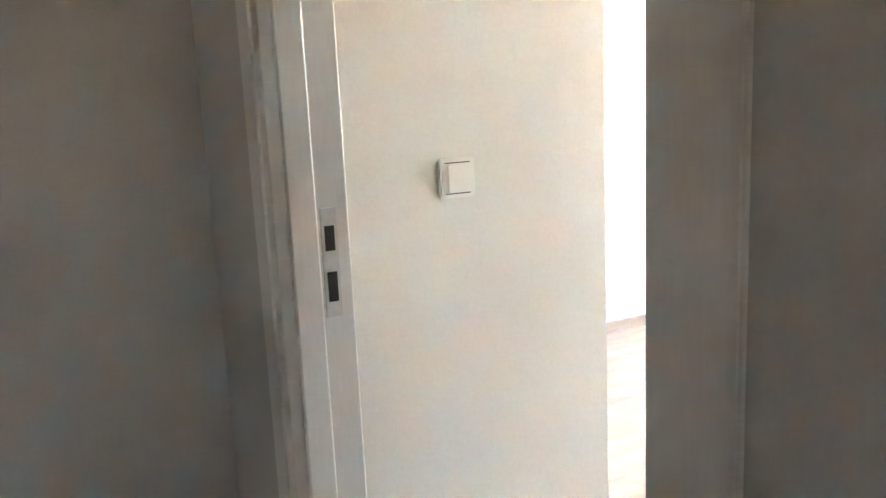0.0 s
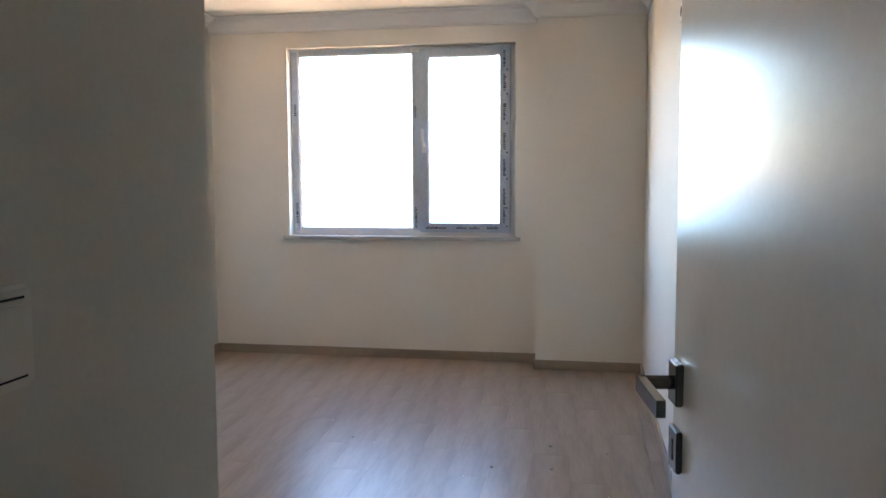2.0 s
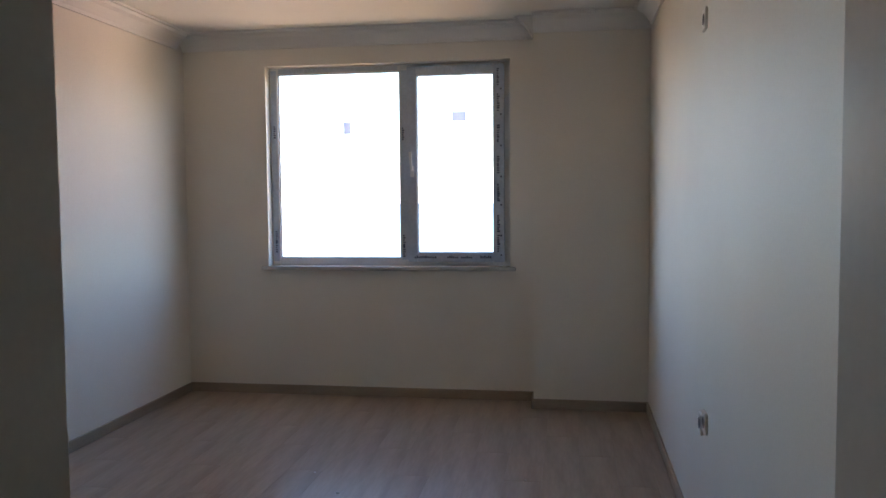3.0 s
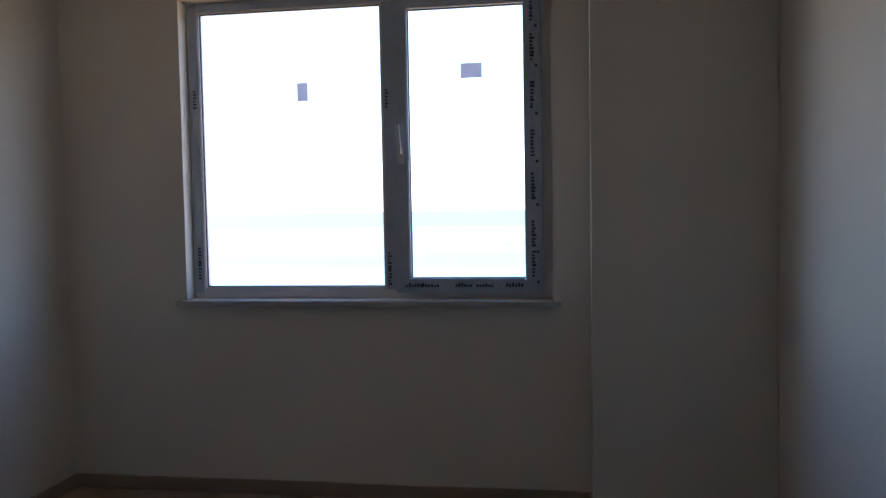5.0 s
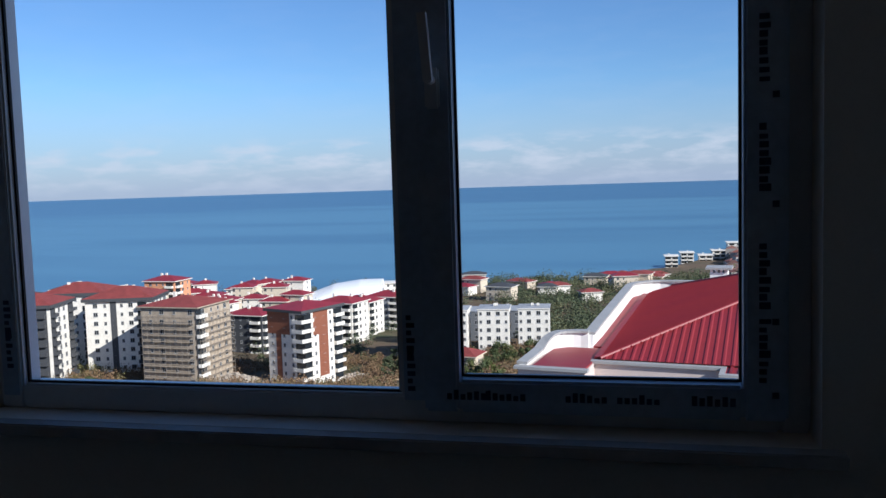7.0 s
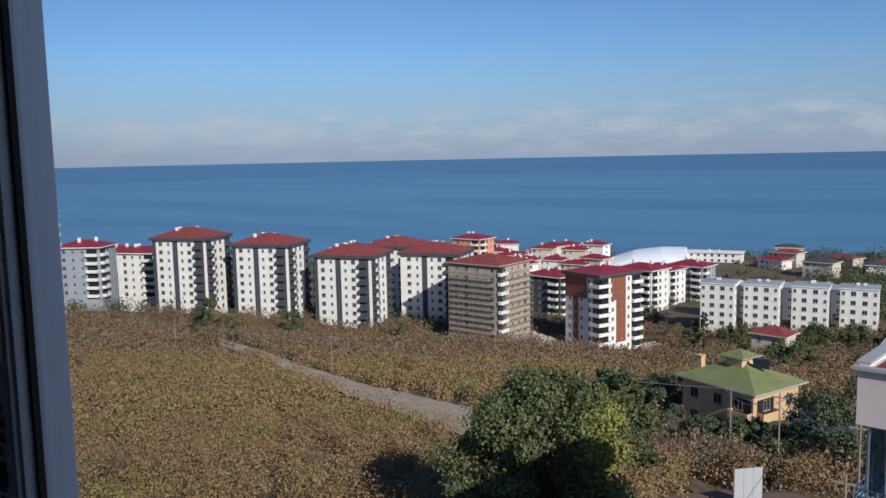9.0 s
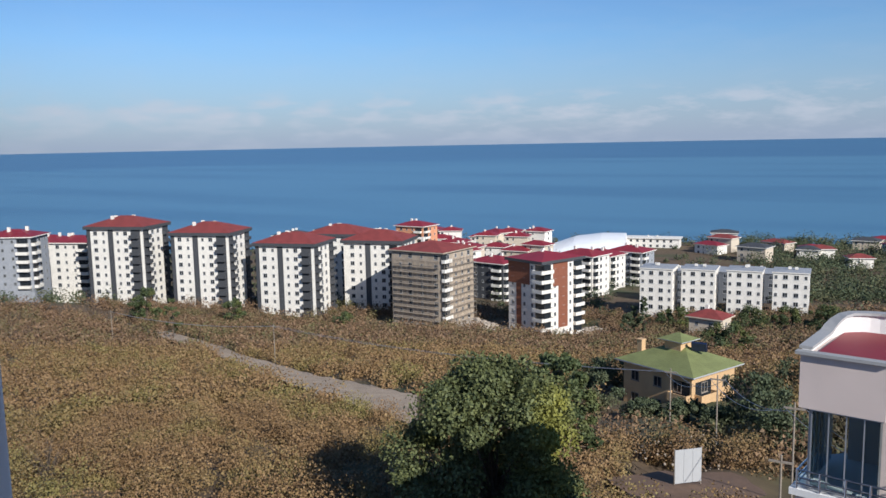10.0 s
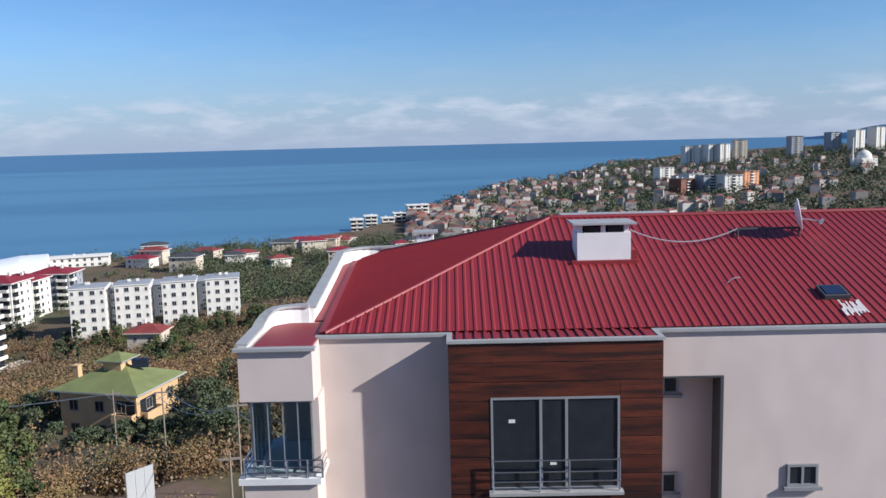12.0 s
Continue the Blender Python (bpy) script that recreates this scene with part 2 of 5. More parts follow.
M_SEA = material("sea_water", (0.078, 0.196, 0.298), 0.35, scale=0.0022, vary=0.06, fine=0.05, bump=0.02, stretch=(0.5, 3.0, 1), second=(0.056, 0.155, 0.255), cut=(0.45, 0.62), spec=0.25)


# ---------------------------------------------------------------- building blocks
def box(bm, x0, x1, y0, y1, z0, z1, mi=0):
    v = [bm.verts.new(p) for p in ((x0, y0, z0), (x1, y0, z0), (x1, y1, z0), (x0, y1, z0), (x0, y0, z1), (x1, y0, z1), (x1, y1, z1), (x0, y1, z1))]
    for f in ((3, 2, 1, 0), (4, 5, 6, 7), (0, 1, 5, 4), (1, 2, 6, 5), (2, 3, 7, 6), (3, 0, 4, 7)):
        bm.faces.new([v[i] for i in f]).material_index = mi


def boxes(*rows):
    bm = bmesh.new()
    for r in rows:
        box(bm, *r)
    return bm


def rounded(x0, x1, y0, y1, z0, z1, r=0.004, seg=2):
    bm = boxes((x0, x1, y0, y1, z0, z1))
    bmesh.ops.bevel(bm, geom=bm.edges[:], offset=r, segments=seg, affect="EDGES")
    return bm


def rod(bm, a, b, r, sides=8, r2=None):
    a, b = Vector(a), Vector(b)
    m = Matrix.Translation((a + b) / 2) @ (b - a).to_track_quat("Z", "Y").to_matrix().to_4x4()
    bmesh.ops.create_cone(bm, cap_ends=True, segments=sides, radius1=r, radius2=r if r2 is None else r2, depth=(b - a).length, matrix=m)
    return bm


def prism(bm, outline, z0, z1):
    """An upright block over a plan outline, counter-clockwise."""
    lo = [bm.verts.new((x, y, z0)) for x, y in outline]
    hi = [bm.verts.new((x, y, z1)) for x, y in outline]
    bm.faces.new(lo[::-1])
    bm.faces.new(hi)
    for i in range(len(lo)):
        j = (i + 1) % len(lo)
        bm.faces.new((lo[i], lo[j], hi[j], hi[i]))
    return bm


def mesh_of(name, bm, *mats):
    me = bpy.data.meshes.new(name)
    bm.normal_update()
    bm.to_mesh(me)
    bm.free()
    for m in mats:
        me.materials.append(m)
    return me


def part(name, bm, mat, parent=None, label="", at=None):
    me = bm if isinstance(bm, bpy.types.Mesh) else mesh_of(name, bm, *(mat if isinstance(mat, (list, tuple)) else [mat]))
    ob = new(name, me)
    if parent is not None:
        ob.parent = parent
    if at is not None:
        ob.matrix_basis = at
    if label:
        ob["label"] = label
    return ob


def thing(name, label, category, at=None, group="", kind=""):
    ob = new(name)
    ob.empty_display_size = 0.1
    if at is not None:
        ob.matrix_basis = at
    return tagged(ob, label, category, group, kind)


def structure(name, bm, mat, label="", category=""):
    return tagged(part(name, bm, mat), label, category, kind="structure")


def array_mesh(name, verts, size, mats):
    """A mesh of loose faces with size corners each, from an array of corners."""
    v = np.asarray(verts, dtype=np.float32).reshape(-1, 3)
    n = len(v) // size
    me = bpy.data.meshes.new(name)
    me.vertices.add(len(v))
    me.vertices.foreach_set("co", v.ravel())
    me.loops.add(len(v))
    me.loops.foreach_set("vertex_index", np.arange(len(v), dtype=np.int32))
    me.polygons.add(n)
    me.polygons.foreach_set("loop_start", np.arange(0, len(v), size, dtype=np.int32))
    me.update(calc_edges=True)
    for m in mats:
        me.materials.append(m)
    return me


# ---------------------------------------------------------------- the room: x -0.605 to 2.757, window wall at y 0
XL, XR, YB, CEIL = -0.605, 2.757, -5.37, 2.66
XN = 1.976            # side wall of the entry niche
YD0, YD1 = -6.04, -5.95   # the door wall
WX0, WX1, WZ0, WZ1 = 0.03, 1.82, 0.955, 2.415   # the window's opening
T = 0.155

structure("wall_north", boxes((XL - T, WX0, 0, T, 0, CEIL), (WX1, XR + T, 0, T, 0, CEIL), (WX0, WX1, 0, T, 0, WZ0), (WX0, WX1, 0, T, WZ1, CEIL)), M_WALL, "off-white painted wall around the window", "wall")
structure("column", rounded(1.99, XR, -0.21, 0, 0, CEIL, 0.005), M_WALL, "off-white painted column beside the window", "column")
structure("wall_west", boxes((XL - T, XL, YB - 0.0, 0, 0, CEIL)), M_WALL, "off-white painted side wall", "wall")
structure("wall_east", boxes((XR, XR + T, -5.70, 0, 0, CEIL)), M_WALL, "off-white painted side wall with sockets", "wall")
structure("wall_niche", boxes((XL - T, XN, YD1, YB, 0, CEIL)), M_WALL, "off-white wall of the entry with a light switch", "wall")
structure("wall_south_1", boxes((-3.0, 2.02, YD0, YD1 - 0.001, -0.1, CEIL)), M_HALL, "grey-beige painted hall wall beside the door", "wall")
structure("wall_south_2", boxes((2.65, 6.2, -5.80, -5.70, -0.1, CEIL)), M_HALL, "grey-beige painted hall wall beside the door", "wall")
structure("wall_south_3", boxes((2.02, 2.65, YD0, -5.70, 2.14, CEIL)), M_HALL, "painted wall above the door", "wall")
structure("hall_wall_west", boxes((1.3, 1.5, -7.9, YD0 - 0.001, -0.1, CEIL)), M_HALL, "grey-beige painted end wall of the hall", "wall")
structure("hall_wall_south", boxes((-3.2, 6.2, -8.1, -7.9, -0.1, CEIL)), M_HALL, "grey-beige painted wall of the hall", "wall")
# small opening out of view, added to let some daylight into the hall
structure("hall_wall_east", boxes((6.2, 6.4, -8.1, -6.89, -0.1, CEIL), (6.2, 6.4, -6.71, -5.70, -0.1, CEIL), (6.2, 6.4, -6.89, -6.71, -0.1, 1.67), (6.2, 6.4, -6.89, -6.71, 1.85, CEIL)), M_HALL, "painted wall at the far end of the hall with an added light opening", "wall")
structure("ceiling", boxes((XL - T, XR + T, -5.70, T, CEIL, CEIL + 0.2)), M_CEIL, "white painted ceiling", "ceiling")
structure("hall_ceiling", boxes((-3.2, 6.4, -8.1, -5.701, CEIL, CEIL + 0.2)), M_CEIL, "white painted hall ceiling", "ceiling")


def cornice(name, a, b, inward):
    """Stepped plaster cornice from a to b along the ceiling's edge; inward: the way into the room."""
    a, b, n = Vector((*a, 0)), Vector((*b, 0)), Vector((*inward, 0))
    prof = [(0, CEIL - 0.12), (0.014, CEIL - 0.12), (0.020, CEIL - 0.10), (0.036, CEIL - 0.078), (0.062, CEIL - 0.046), (0.09, CEIL - 0.030), (0.097, CEIL - 0.014), (0.12, CEIL - 0.014), (0.12, CEIL - 0.001), (0, CEIL - 0.001)]
    bm = bmesh.new()
    rings = [[bm.verts.new(p + n * d + Vector((0, 0, z))) for d, z in prof] for p in (a, b)]
    for i in range(len(prof)):
        j = (i + 1) % len(prof)
        bm.faces.new((rings[0][i], rings[0][j], rings[1][j], rings[1][i]))
    bm.faces.new(rings[0])
    bm.faces.new(rings[1][::-1])
    bmesh.ops.recalc_face_normals(bm, faces=bm.faces[:])
    structure(name, bm, M_CEIL, "white stepped plaster cornice", "cornice")


cornice("cornice_1", (XL, 0), (1.99, 0), (0, -1))
cornice("cornice_2", (1.99, -0.21), (XR, -0.21), (0, -1))
cornice("cornice_3", (XL, YB), (XL, -0.121), (1, 0))
cornice("cornice_4", (XR, -5.70), (XR, -0.331), (-1, 0))
cornice("cornice_5", (1.99, -0.0), (1.99, -0.21), (-1, 0))


def baseboard(name, x0, x1, y0, y1):
    bm = rounded(x0, x1, y0, y1, 0.0, 0.07, 0.004, 1)
    structure(name, bm, M_BASE, "wood-grain laminate baseboard", "baseboard")


baseboard("baseboard_1", XL, 1.99, -0.014, 0)
baseboard("baseboard_2", 1.976, XR, -0.224, -0.21)
baseboard("baseboard_3", XL, XL + 0.014, YB, -0.014)
baseboard("baseboard_4", XR - 0.014, XR, -5.0, -0.224)
baseboard("baseboard_5", 1.976, 1.99, -0.21, -0.014)

# ---------------------------------------------------------------- window
window = thing("window_1", "white plastic window with printed blue protective film", "window", kind="structure")
FY0, FY1 = 0.085, 0.15
mx0, mx1 = 1.01, 1.085
fr = bmesh.new()
for r in ((WX0, 0.092, FY0, FY1, WZ0, WZ1), (1.765, WX1, FY0, FY1, WZ0, WZ1), (0.092, 1.765, FY0, FY1, WZ0, 1.012), (0.092, 1.765, FY0, FY1, 2.364, WZ1), (mx0, mx1, FY0, FY1, 1.012, 2.364)):
    box(fr, *r)
bmesh.ops.bevel(fr, geom=fr.edges[:], offset=0.005, segments=2, affect="EDGES")
part("window_frame", fr, M_PVC, window, "white plastic frame")
sash = bmesh.new()
SY0, SY1 = 0.055, 0.125
for r in ((1.072, 1.145, SY0, SY1, 0.985, 2.392), (1.695, 1.775, SY0, SY1, 0.985, 2.392), (1.145, 1.695, SY0, SY1, 0.985, 1.052), (1.145, 1.695, SY0, SY1, 2.327, 2.392)):
    box(sash, *r)
bmesh.ops.bevel(sash, geom=sash.edges[:], offset=0.006, segments=2, affect="EDGES")
sash_ob = part("sash", sash, M_FILM, window, "opening sash still wrapped in blue film")
part("film_strip", boxes((0.040, 0.082, 0.0835, 0.0848, WZ0 + 0.03, WZ1 - 0.02)), M_FILM, window, "blue protective film")
part("film_strip", boxes((mx0 + 0.012, mx1 - 0.015, 0.0835, 0.0848, 1.0, 2.37)), M_FILM, window, "blue protective film")
part("film_strip", boxes((0.10, 1.0, 0.0835, 0.0848, 2.372, 2.405)), M_FILM, window, "blue protective film")
for x0, x1, z0, z1, y in ((0.092, mx0, 1.012, 2.364, 0.110), (1.145, 1.695, 1.052, 2.327, 0.095)):
    g = part("pane", boxes((x0, x1, y, y + 0.006, z0, z1)), M_GLASS, window, "clear glass pane")
    g.visible_shadow = False
    b = 0.005
    part("gasket", boxes((x0, x0 + b, y - 0.008, y - 0.001, z0, z1), (x1 - b, x1, y - 0.008, y - 0.001, z0, z1), (x0 + b, x1 - b, y - 0.008, y - 0.001, z0, z0 + b), (x0 + b, x1 - b, y - 0.008, y - 0.001, z1 - b, z1)), M_SEAL, window, "black rubber seal")
# unreadable maker's print on the film, as bars
pr = bmesh.new()
rnd = random.Random(4)
for z in (1.06, 1.20, 1.42, 1.62, 1.84, 2.06, 2.24):
    for k in range(8):
        h = rnd.uniform(0.008, 0.014)
        box(pr, 1.722, 1.722 + rnd.uniform(0.012, 0.022), 0.0535, 0.0545, z + k * 0.016, z + k * 0.016 + h)
    box(pr, 1.745, 1.757, 0.0535, 0.0545, z - 0.03, z - 0.018)
for x in (1.12, 1.20, 1.36, 1.46, 1.60):
    for k in range(6):
        box(pr, x + k * 0.014, x + k * 0.014 + 0.010, 0.0535, 0.0545, 1.012, 1.012 + rnd.uniform(0.010, 0.02))
part("film_print", pr, M_INK, sash_ob, "dark blue printed marks")
pr = bmesh.new()
for z in (1.05, 1.12, 1.9):
    for k in range(6):
        box(pr, 0.055, 0.055 + rnd.uniform(0.01, 0.018), 0.0822, 0.0830, z + k * 0.016, z + k * 0.016 + 0.01)
        box(pr, 1.03, 1.03 + rnd.uniform(0.01, 0.018), 0.0822, 0.0830, z + k * 0.016 - 0.03, z + k * 0.016 - 0.02)
part("film_print", pr, M_INK, window, "dark blue printed marks")
hd = rounded(1.094, 1.124, 0.043, 0.055, 1.60, 1.68, 0.004)
rod(hd, (1.109, 0.045, 1.655), (1.109, 0.012, 1.655), 0.009)
bmesh.ops.create_cube(hd, size=1, matrix=pose(1.106, 0.010, 1.715, 0, -4, 0) @ Matrix.Diagonal((0.018, 0.014, 0.13, 1)))
part("window_handle", hd, M_PVC, window, "white lever handle")
sill = structure("window_sill", rounded(-0.015, 1.858, -0.038, 0.084, 0.928, 0.954, 0.003), M_SILL, "thin grey marble window sill", "sill")
tagged(part("sticker", boxes((0.585, 0.640, 0.1085, 0.1097, 1.92, 2.01)), M_STICK), "small grey paper sticker on the glass", "sticker")
tagged(part("sticker", boxes((1.395, 1.497, 0.0935, 0.0947, 1.997, 2.067)), M_STICK), "small grey paper sticker on the glass", "sticker")

# ---------------------------------------------------------------- door
door_frame = thing("door_frame", "pale foil-wrapped door frame with steel strike plate", "door frame", kind="structure")
jl = boxes((2.02, 2.05, YD0 - 0.012, YD1 + 0.02, 0, 2.14), (2.05, 2.062, YD0 + 0.01, -5.985, 0, 2.11))
bmesh.ops.bevel(jl, geom=jl.edges[:], offset=0.003, segments=1, affect="EDGES")
part("jamb", jl, M_JAMB, door_frame)
jr = boxes((2.612, 2.65, -5.80, -5.695, 0, 2.14))
bmesh.ops.bevel(jr, geom=jr.edges[:], offset=0.003, segments=1, affect="EDGES")
part("jamb", jr, M_JAMB, door_frame)
part("head", boxes((2.05, 2.612, YD0 - 0.010, -5.70, 2.11, 2.139)), M_JAMB, door_frame)
part("casing", rounded(1.945, 2.02, YD0 - 0.016, YD0 - 0.0005, 0, 2.21, 0.004), M_JAMB, door_frame)
part("casing", rounded(2.614, 2.745, -5.814, -5.8005, 0, 2.139, 0.004), M_JAMB, door_frame)
part("casing", rounded(2.02, 2.65, YD0 - 0.015, YD0 - 0.0005, 2.14, 2.21, 0.004), M_JAMB, door_frame)
st = part("strike_plate", boxes((2.0500, 2.0525, -5.978, -5.952, 1.115, 1.29)), M_STEEL, door_frame, "steel strike plate")
part("latch_hole", boxes((2.0526, 2.0535, -5.973, -5.957, 1.222, 1.262)), M_DARK, st)
part("latch_hole", boxes((2.0526, 2.0535, -5.973, -5.957, 1.140, 1.188)), M_DARK, st)

leaf = thing("door_1", "open white door leaf with square dark chrome lever handle", "door", at=pose(2.612, -5.735, 0.0, 0, 0, 97.6), kind="structure")
part("panel", rounded(0.0, 0.775, -0.02, 0.02, 0.008, 2.08, 0.003), M_DOOR, leaf, "smooth white door panel")
lh = rounded(0.713, 0.758, 0.0205, 0.032, 1.10, 1.16, 0.002)
rod(lh, (0.735, 0.03, 1.13), (0.735, 0.075, 1.13), 0.010)
bmesh.ops.create_cube(lh, size=1, matrix=pose(0.675, 0.075, 1.128) @ Matrix.Diagonal((0.135, 0.012, 0.022, 1)))
part("handle", lh, M_HANDLE, leaf, "dark chrome lever handle")
lk = rounded(0.713, 0.758, 0.0205, 0.030, 1.005, 1.065, 0.002)
part("lock_plate", lk, M_HANDLE, leaf, "dark chrome lock plate")
part("keyhole", boxes((0.731, 0.740, 0.0301, 0.0308, 1.02, 1.05)), M_DARK, leaf)
lh = rounded(0.713, 0.758, -0.032, -0.0205, 1.10, 1.16, 0.002)
rod(lh, (0.735, -0.03, 1.13), (0.735, -0.075, 1.13), 0.010)
bmesh.ops.create_cube(lh, size=1, matrix=pose(0.675, -0.075, 1.128) @ Matrix.Diagonal((0.135, 0.012, 0.022, 1)))
part("handle", lh, M_HANDLE, leaf, "dark chrome lever handle")
for z in (0.25, 1.0, 1.85):
    part("hinge", rod(bmesh.new(), (-0.004, -0.024, z - 0.05), (-0.004, -0.024, z + 0.05), 0.008), M_CHROME, leaf)

# ---------------------------------------------------------------- switch and sockets
sw = thing("light_switch", "cream plastic rocker light switch on the wall", "light switch", at=pose(XN, -5.70, 1.31) @ Matrix.Diagonal((0.85, 0.85, 0.85, 1)))
part("plate", rounded(0.0, 0.012, -0.042, 0.042, -0.042, 0.042, 0.004), M_SWITCH, sw)
rk = rounded(0.0125, 0.019, -0.027, 0.027, -0.030, 0.030, 0.003)
part("rocker", rk, M_SWITCH, sw, "cream rocker")
for z in (0.032, -0.032):
    part("gap", boxes((0.0121, 0.0128, -0.029, 0.029, z - 0.001, z + 0.001)), M_DARK, sw)


def outlet(y, z, label):
    o = thing("wall_socket", label, "socket", at=pose(XR, y, z))
    part("plate", rounded(-0.010, 0.0, -0.042, 0.042, -0.042, 0.042, 0.003), M_SWITCH, o)
    bm = bmesh.new()
    rod(bm, (-0.0104, 0, 0), (-0.0115, 0, 0), 0.022, 20)
    part("well", bm, M_DARK, o, "dark socket well")
    return o


outlet(-2.46, 0.545, "white wall socket above the baseboard")
outlet(-2.56, 0.575, "white wall socket above the baseboard")
outlet(-2.46, 2.12, "white wall socket high on the wall")
cap = bmesh.new()
rod(cap, (XR, -2.46, 2.24), (XR - 0.018, -2.46, 2.24), 0.045, 24, 0.040)
tagged(part("junction_cover", cap, M_SWITCH), "round cream junction box cover on the wall", "junction box")

# crumbs of plaster left on the floor
for i in range(26):
    r = random.Random(60 + i)
    bm = bmesh.new()
    bmesh.ops.create_icosphere(bm, subdivisions=1, radius=r.uniform(0.005, 0.014))
    for v in bm.verts:
        v.co = Vector((v.co.x * r.uniform(0.7, 1.3), v.co.y * r.uniform(0.7, 1.3), max(v.co.z * 0.6, -0.004)))
    tagged(part("plaster_crumb", bm, M_DUST, at=pose(r.uniform(0.9, 2.5), r.uniform(-4.6, -1.6), 0.005)), "small white crumb of plaster on the floor", "debris", group="plaster crumbs on the floor")


# ================================================================ outside
EX, EY = 0.65, -0.30      # bearings below are taken from here, in degrees to the left of +y


def polar(bearing, dist):
    a = radians(bearing)
    return EX - dist * math.sin(a), EY + dist * math.cos(a)


def ramp(x, xs, ys):
    return np.interp(x, xs, ys)


def smooth(x, a, b):
    t = np.clip((x - a) / (b - a), 0, 1)
    return t * t * (3 - 2 * t)


def shore(b):
    return ramp(b, [-26, -23.6, -18, -12.8, -8.5, -3, 3, 10, 70], [2600, 2500, 1420, 1130, 800, 660, 580, 565, 560])


def land(b, d):
    """Height of the ground at a bearing and distance."""
    far = ramp(b, [-40, 0, 10, 20, 30, 40, 50, 63, 75], [-52, -56, -60, -63, -59, -58, -53, -43, -40])
    z = np.where(d < 60, ramp(d, [0, 60], [-20, -25]), -25 + (far + 25) * (d - 60) / 205)
    plain = far + (-66 - far) * smooth(d, 280, 400)
    z = np.where(d > 265, plain, z)
    hill = smooth(-b, 9, 37)
    top = ramp(b, [-60, -45, -38, -32, -27, -22, -18, -12], [-5, -18, -31, -39, -45, -56, -62, -65.5])
    z = z + (top + 66) * smooth(d, 380, 1600) * hill
    z = z - 9 * smooth(d, shore(b) - 25, shore(b) + 30) - 60 * smooth(d, shore(b) + 30, shore(b) + 200) * (1 - hill)
    return z


def spot(b, d, up=0.0):
    x, y = polar(b, d)
    return x, y, float(land(np.float64(b), np.float64(d))) + up


# ground sheet, out past the shore
bs_ = np.radians(np.linspace(-75, 84, 160))
ds_ = np.concatenate([[4.0], np.geomspace(12, 2700, 120)])
BB, DD = np.meshgrid(bs_, ds_, indexing="ij")
ZZ = land(np.degrees(BB), DD) + 0.5 * np.sin(DD * 0.11 + BB * 40) * (DD > 40) * (DD < 260)
XX, YY = EX - DD * np.sin(BB), EY + DD * np.cos(BB)
YY = np.where(DD < 11, np.maximum(YY, 0.5), YY)
gm = bpy.data.meshes.new("ground")
nb, nd = BB.shape
idx = np.arange(nb * nd).reshape(nb, nd)
quads = np.stack([idx[:-1, :-1], idx[:-1, 1:], idx[1:, 1:], idx[1:, :-1]], -1).reshape(-1, 4)
gm.from_pydata(np.stack([XX, YY, ZZ], -1).reshape(-1, 3).tolist(), [], quads[:, ::-1].tolist())
gm.materials.append(M_GROUND)
gm.shade_smooth()
tagged(new("ground", gm), "brown autumn hillside sloping down to the coast", "ground", kind="structure")

# the sea: one sheet out to the horizon
sm = bpy.data.meshes.new("water")
sv, sf = [], []
sd = [450, 600, 900, 1400, 2000, 2400, 3000, 4000, 4960]
sb = np.linspace(-80, 88, 57)
for d in sd:
    for b in sb:
        sv.append((*polar(b, d), ramp(d, [450, 600, 900, 1400, 2400, 4960], [-72, -72, -70, -66, -56, -26])))
for i in range(len(sd) - 1):
    for j in range(len(sb) - 1):
        a = i * len(sb) + j
        sf.append((a, a + 1, a + len(sb) + 1, a + len(sb)))
sm.from_pydata(sv, [], sf)
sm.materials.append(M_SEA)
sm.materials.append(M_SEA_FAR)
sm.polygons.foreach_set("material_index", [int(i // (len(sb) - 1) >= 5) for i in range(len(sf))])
sm.shade_smooth()
tagged(new("water", sm), "calm blue sea reaching the horizon", "sea", kind="structure")

# ---------------------------------------------------------------- planting
rng = np.random.default_rng(7)


def leaves(centres, size, count, radius, squash=0.8, seed=1, hollow=0.35, corners=4):
    """Leaf quads scattered in a lumpy ball about each centre: arrays of centres, leaf sizes and radii."""
    r = np.random.default_rng(seed)
    n = len(centres)
    d = r.normal(size=(n, count, 3))
    d /= np.linalg.norm(d, axis=2, keepdims=True)
    rad = (hollow + (1 - hollow) * r.random((n, count, 1)) ** 0.6) * radius[:, None, None]
    c = centres[:, None, :] + d * rad * np.array([1, 1, squash])
    u = r.normal(size=(n, count, 3))
    u /= np.linalg.norm(u, axis=2, keepdims=True)
    w = np.cross(u, d + 0.4 * r.normal(size=(n, count, 3)))
    w /= np.linalg.norm(w, axis=2, keepdims=True) + 1e-9
    s = (size[:, None, None] * r.uniform(0.6, 1.3, (n, count, 1)))
    u, w = u * s, w * s * 0.7
    if corners == 3:
        return np.stack([c - u, c + u * 0.7 - w * 0.9, c + u * 0.4 + w], 2).reshape(-1, 3)
    return np.stack([c - u, c - w * 0.9, c + u, c + w], 2).reshape(-1, 3)


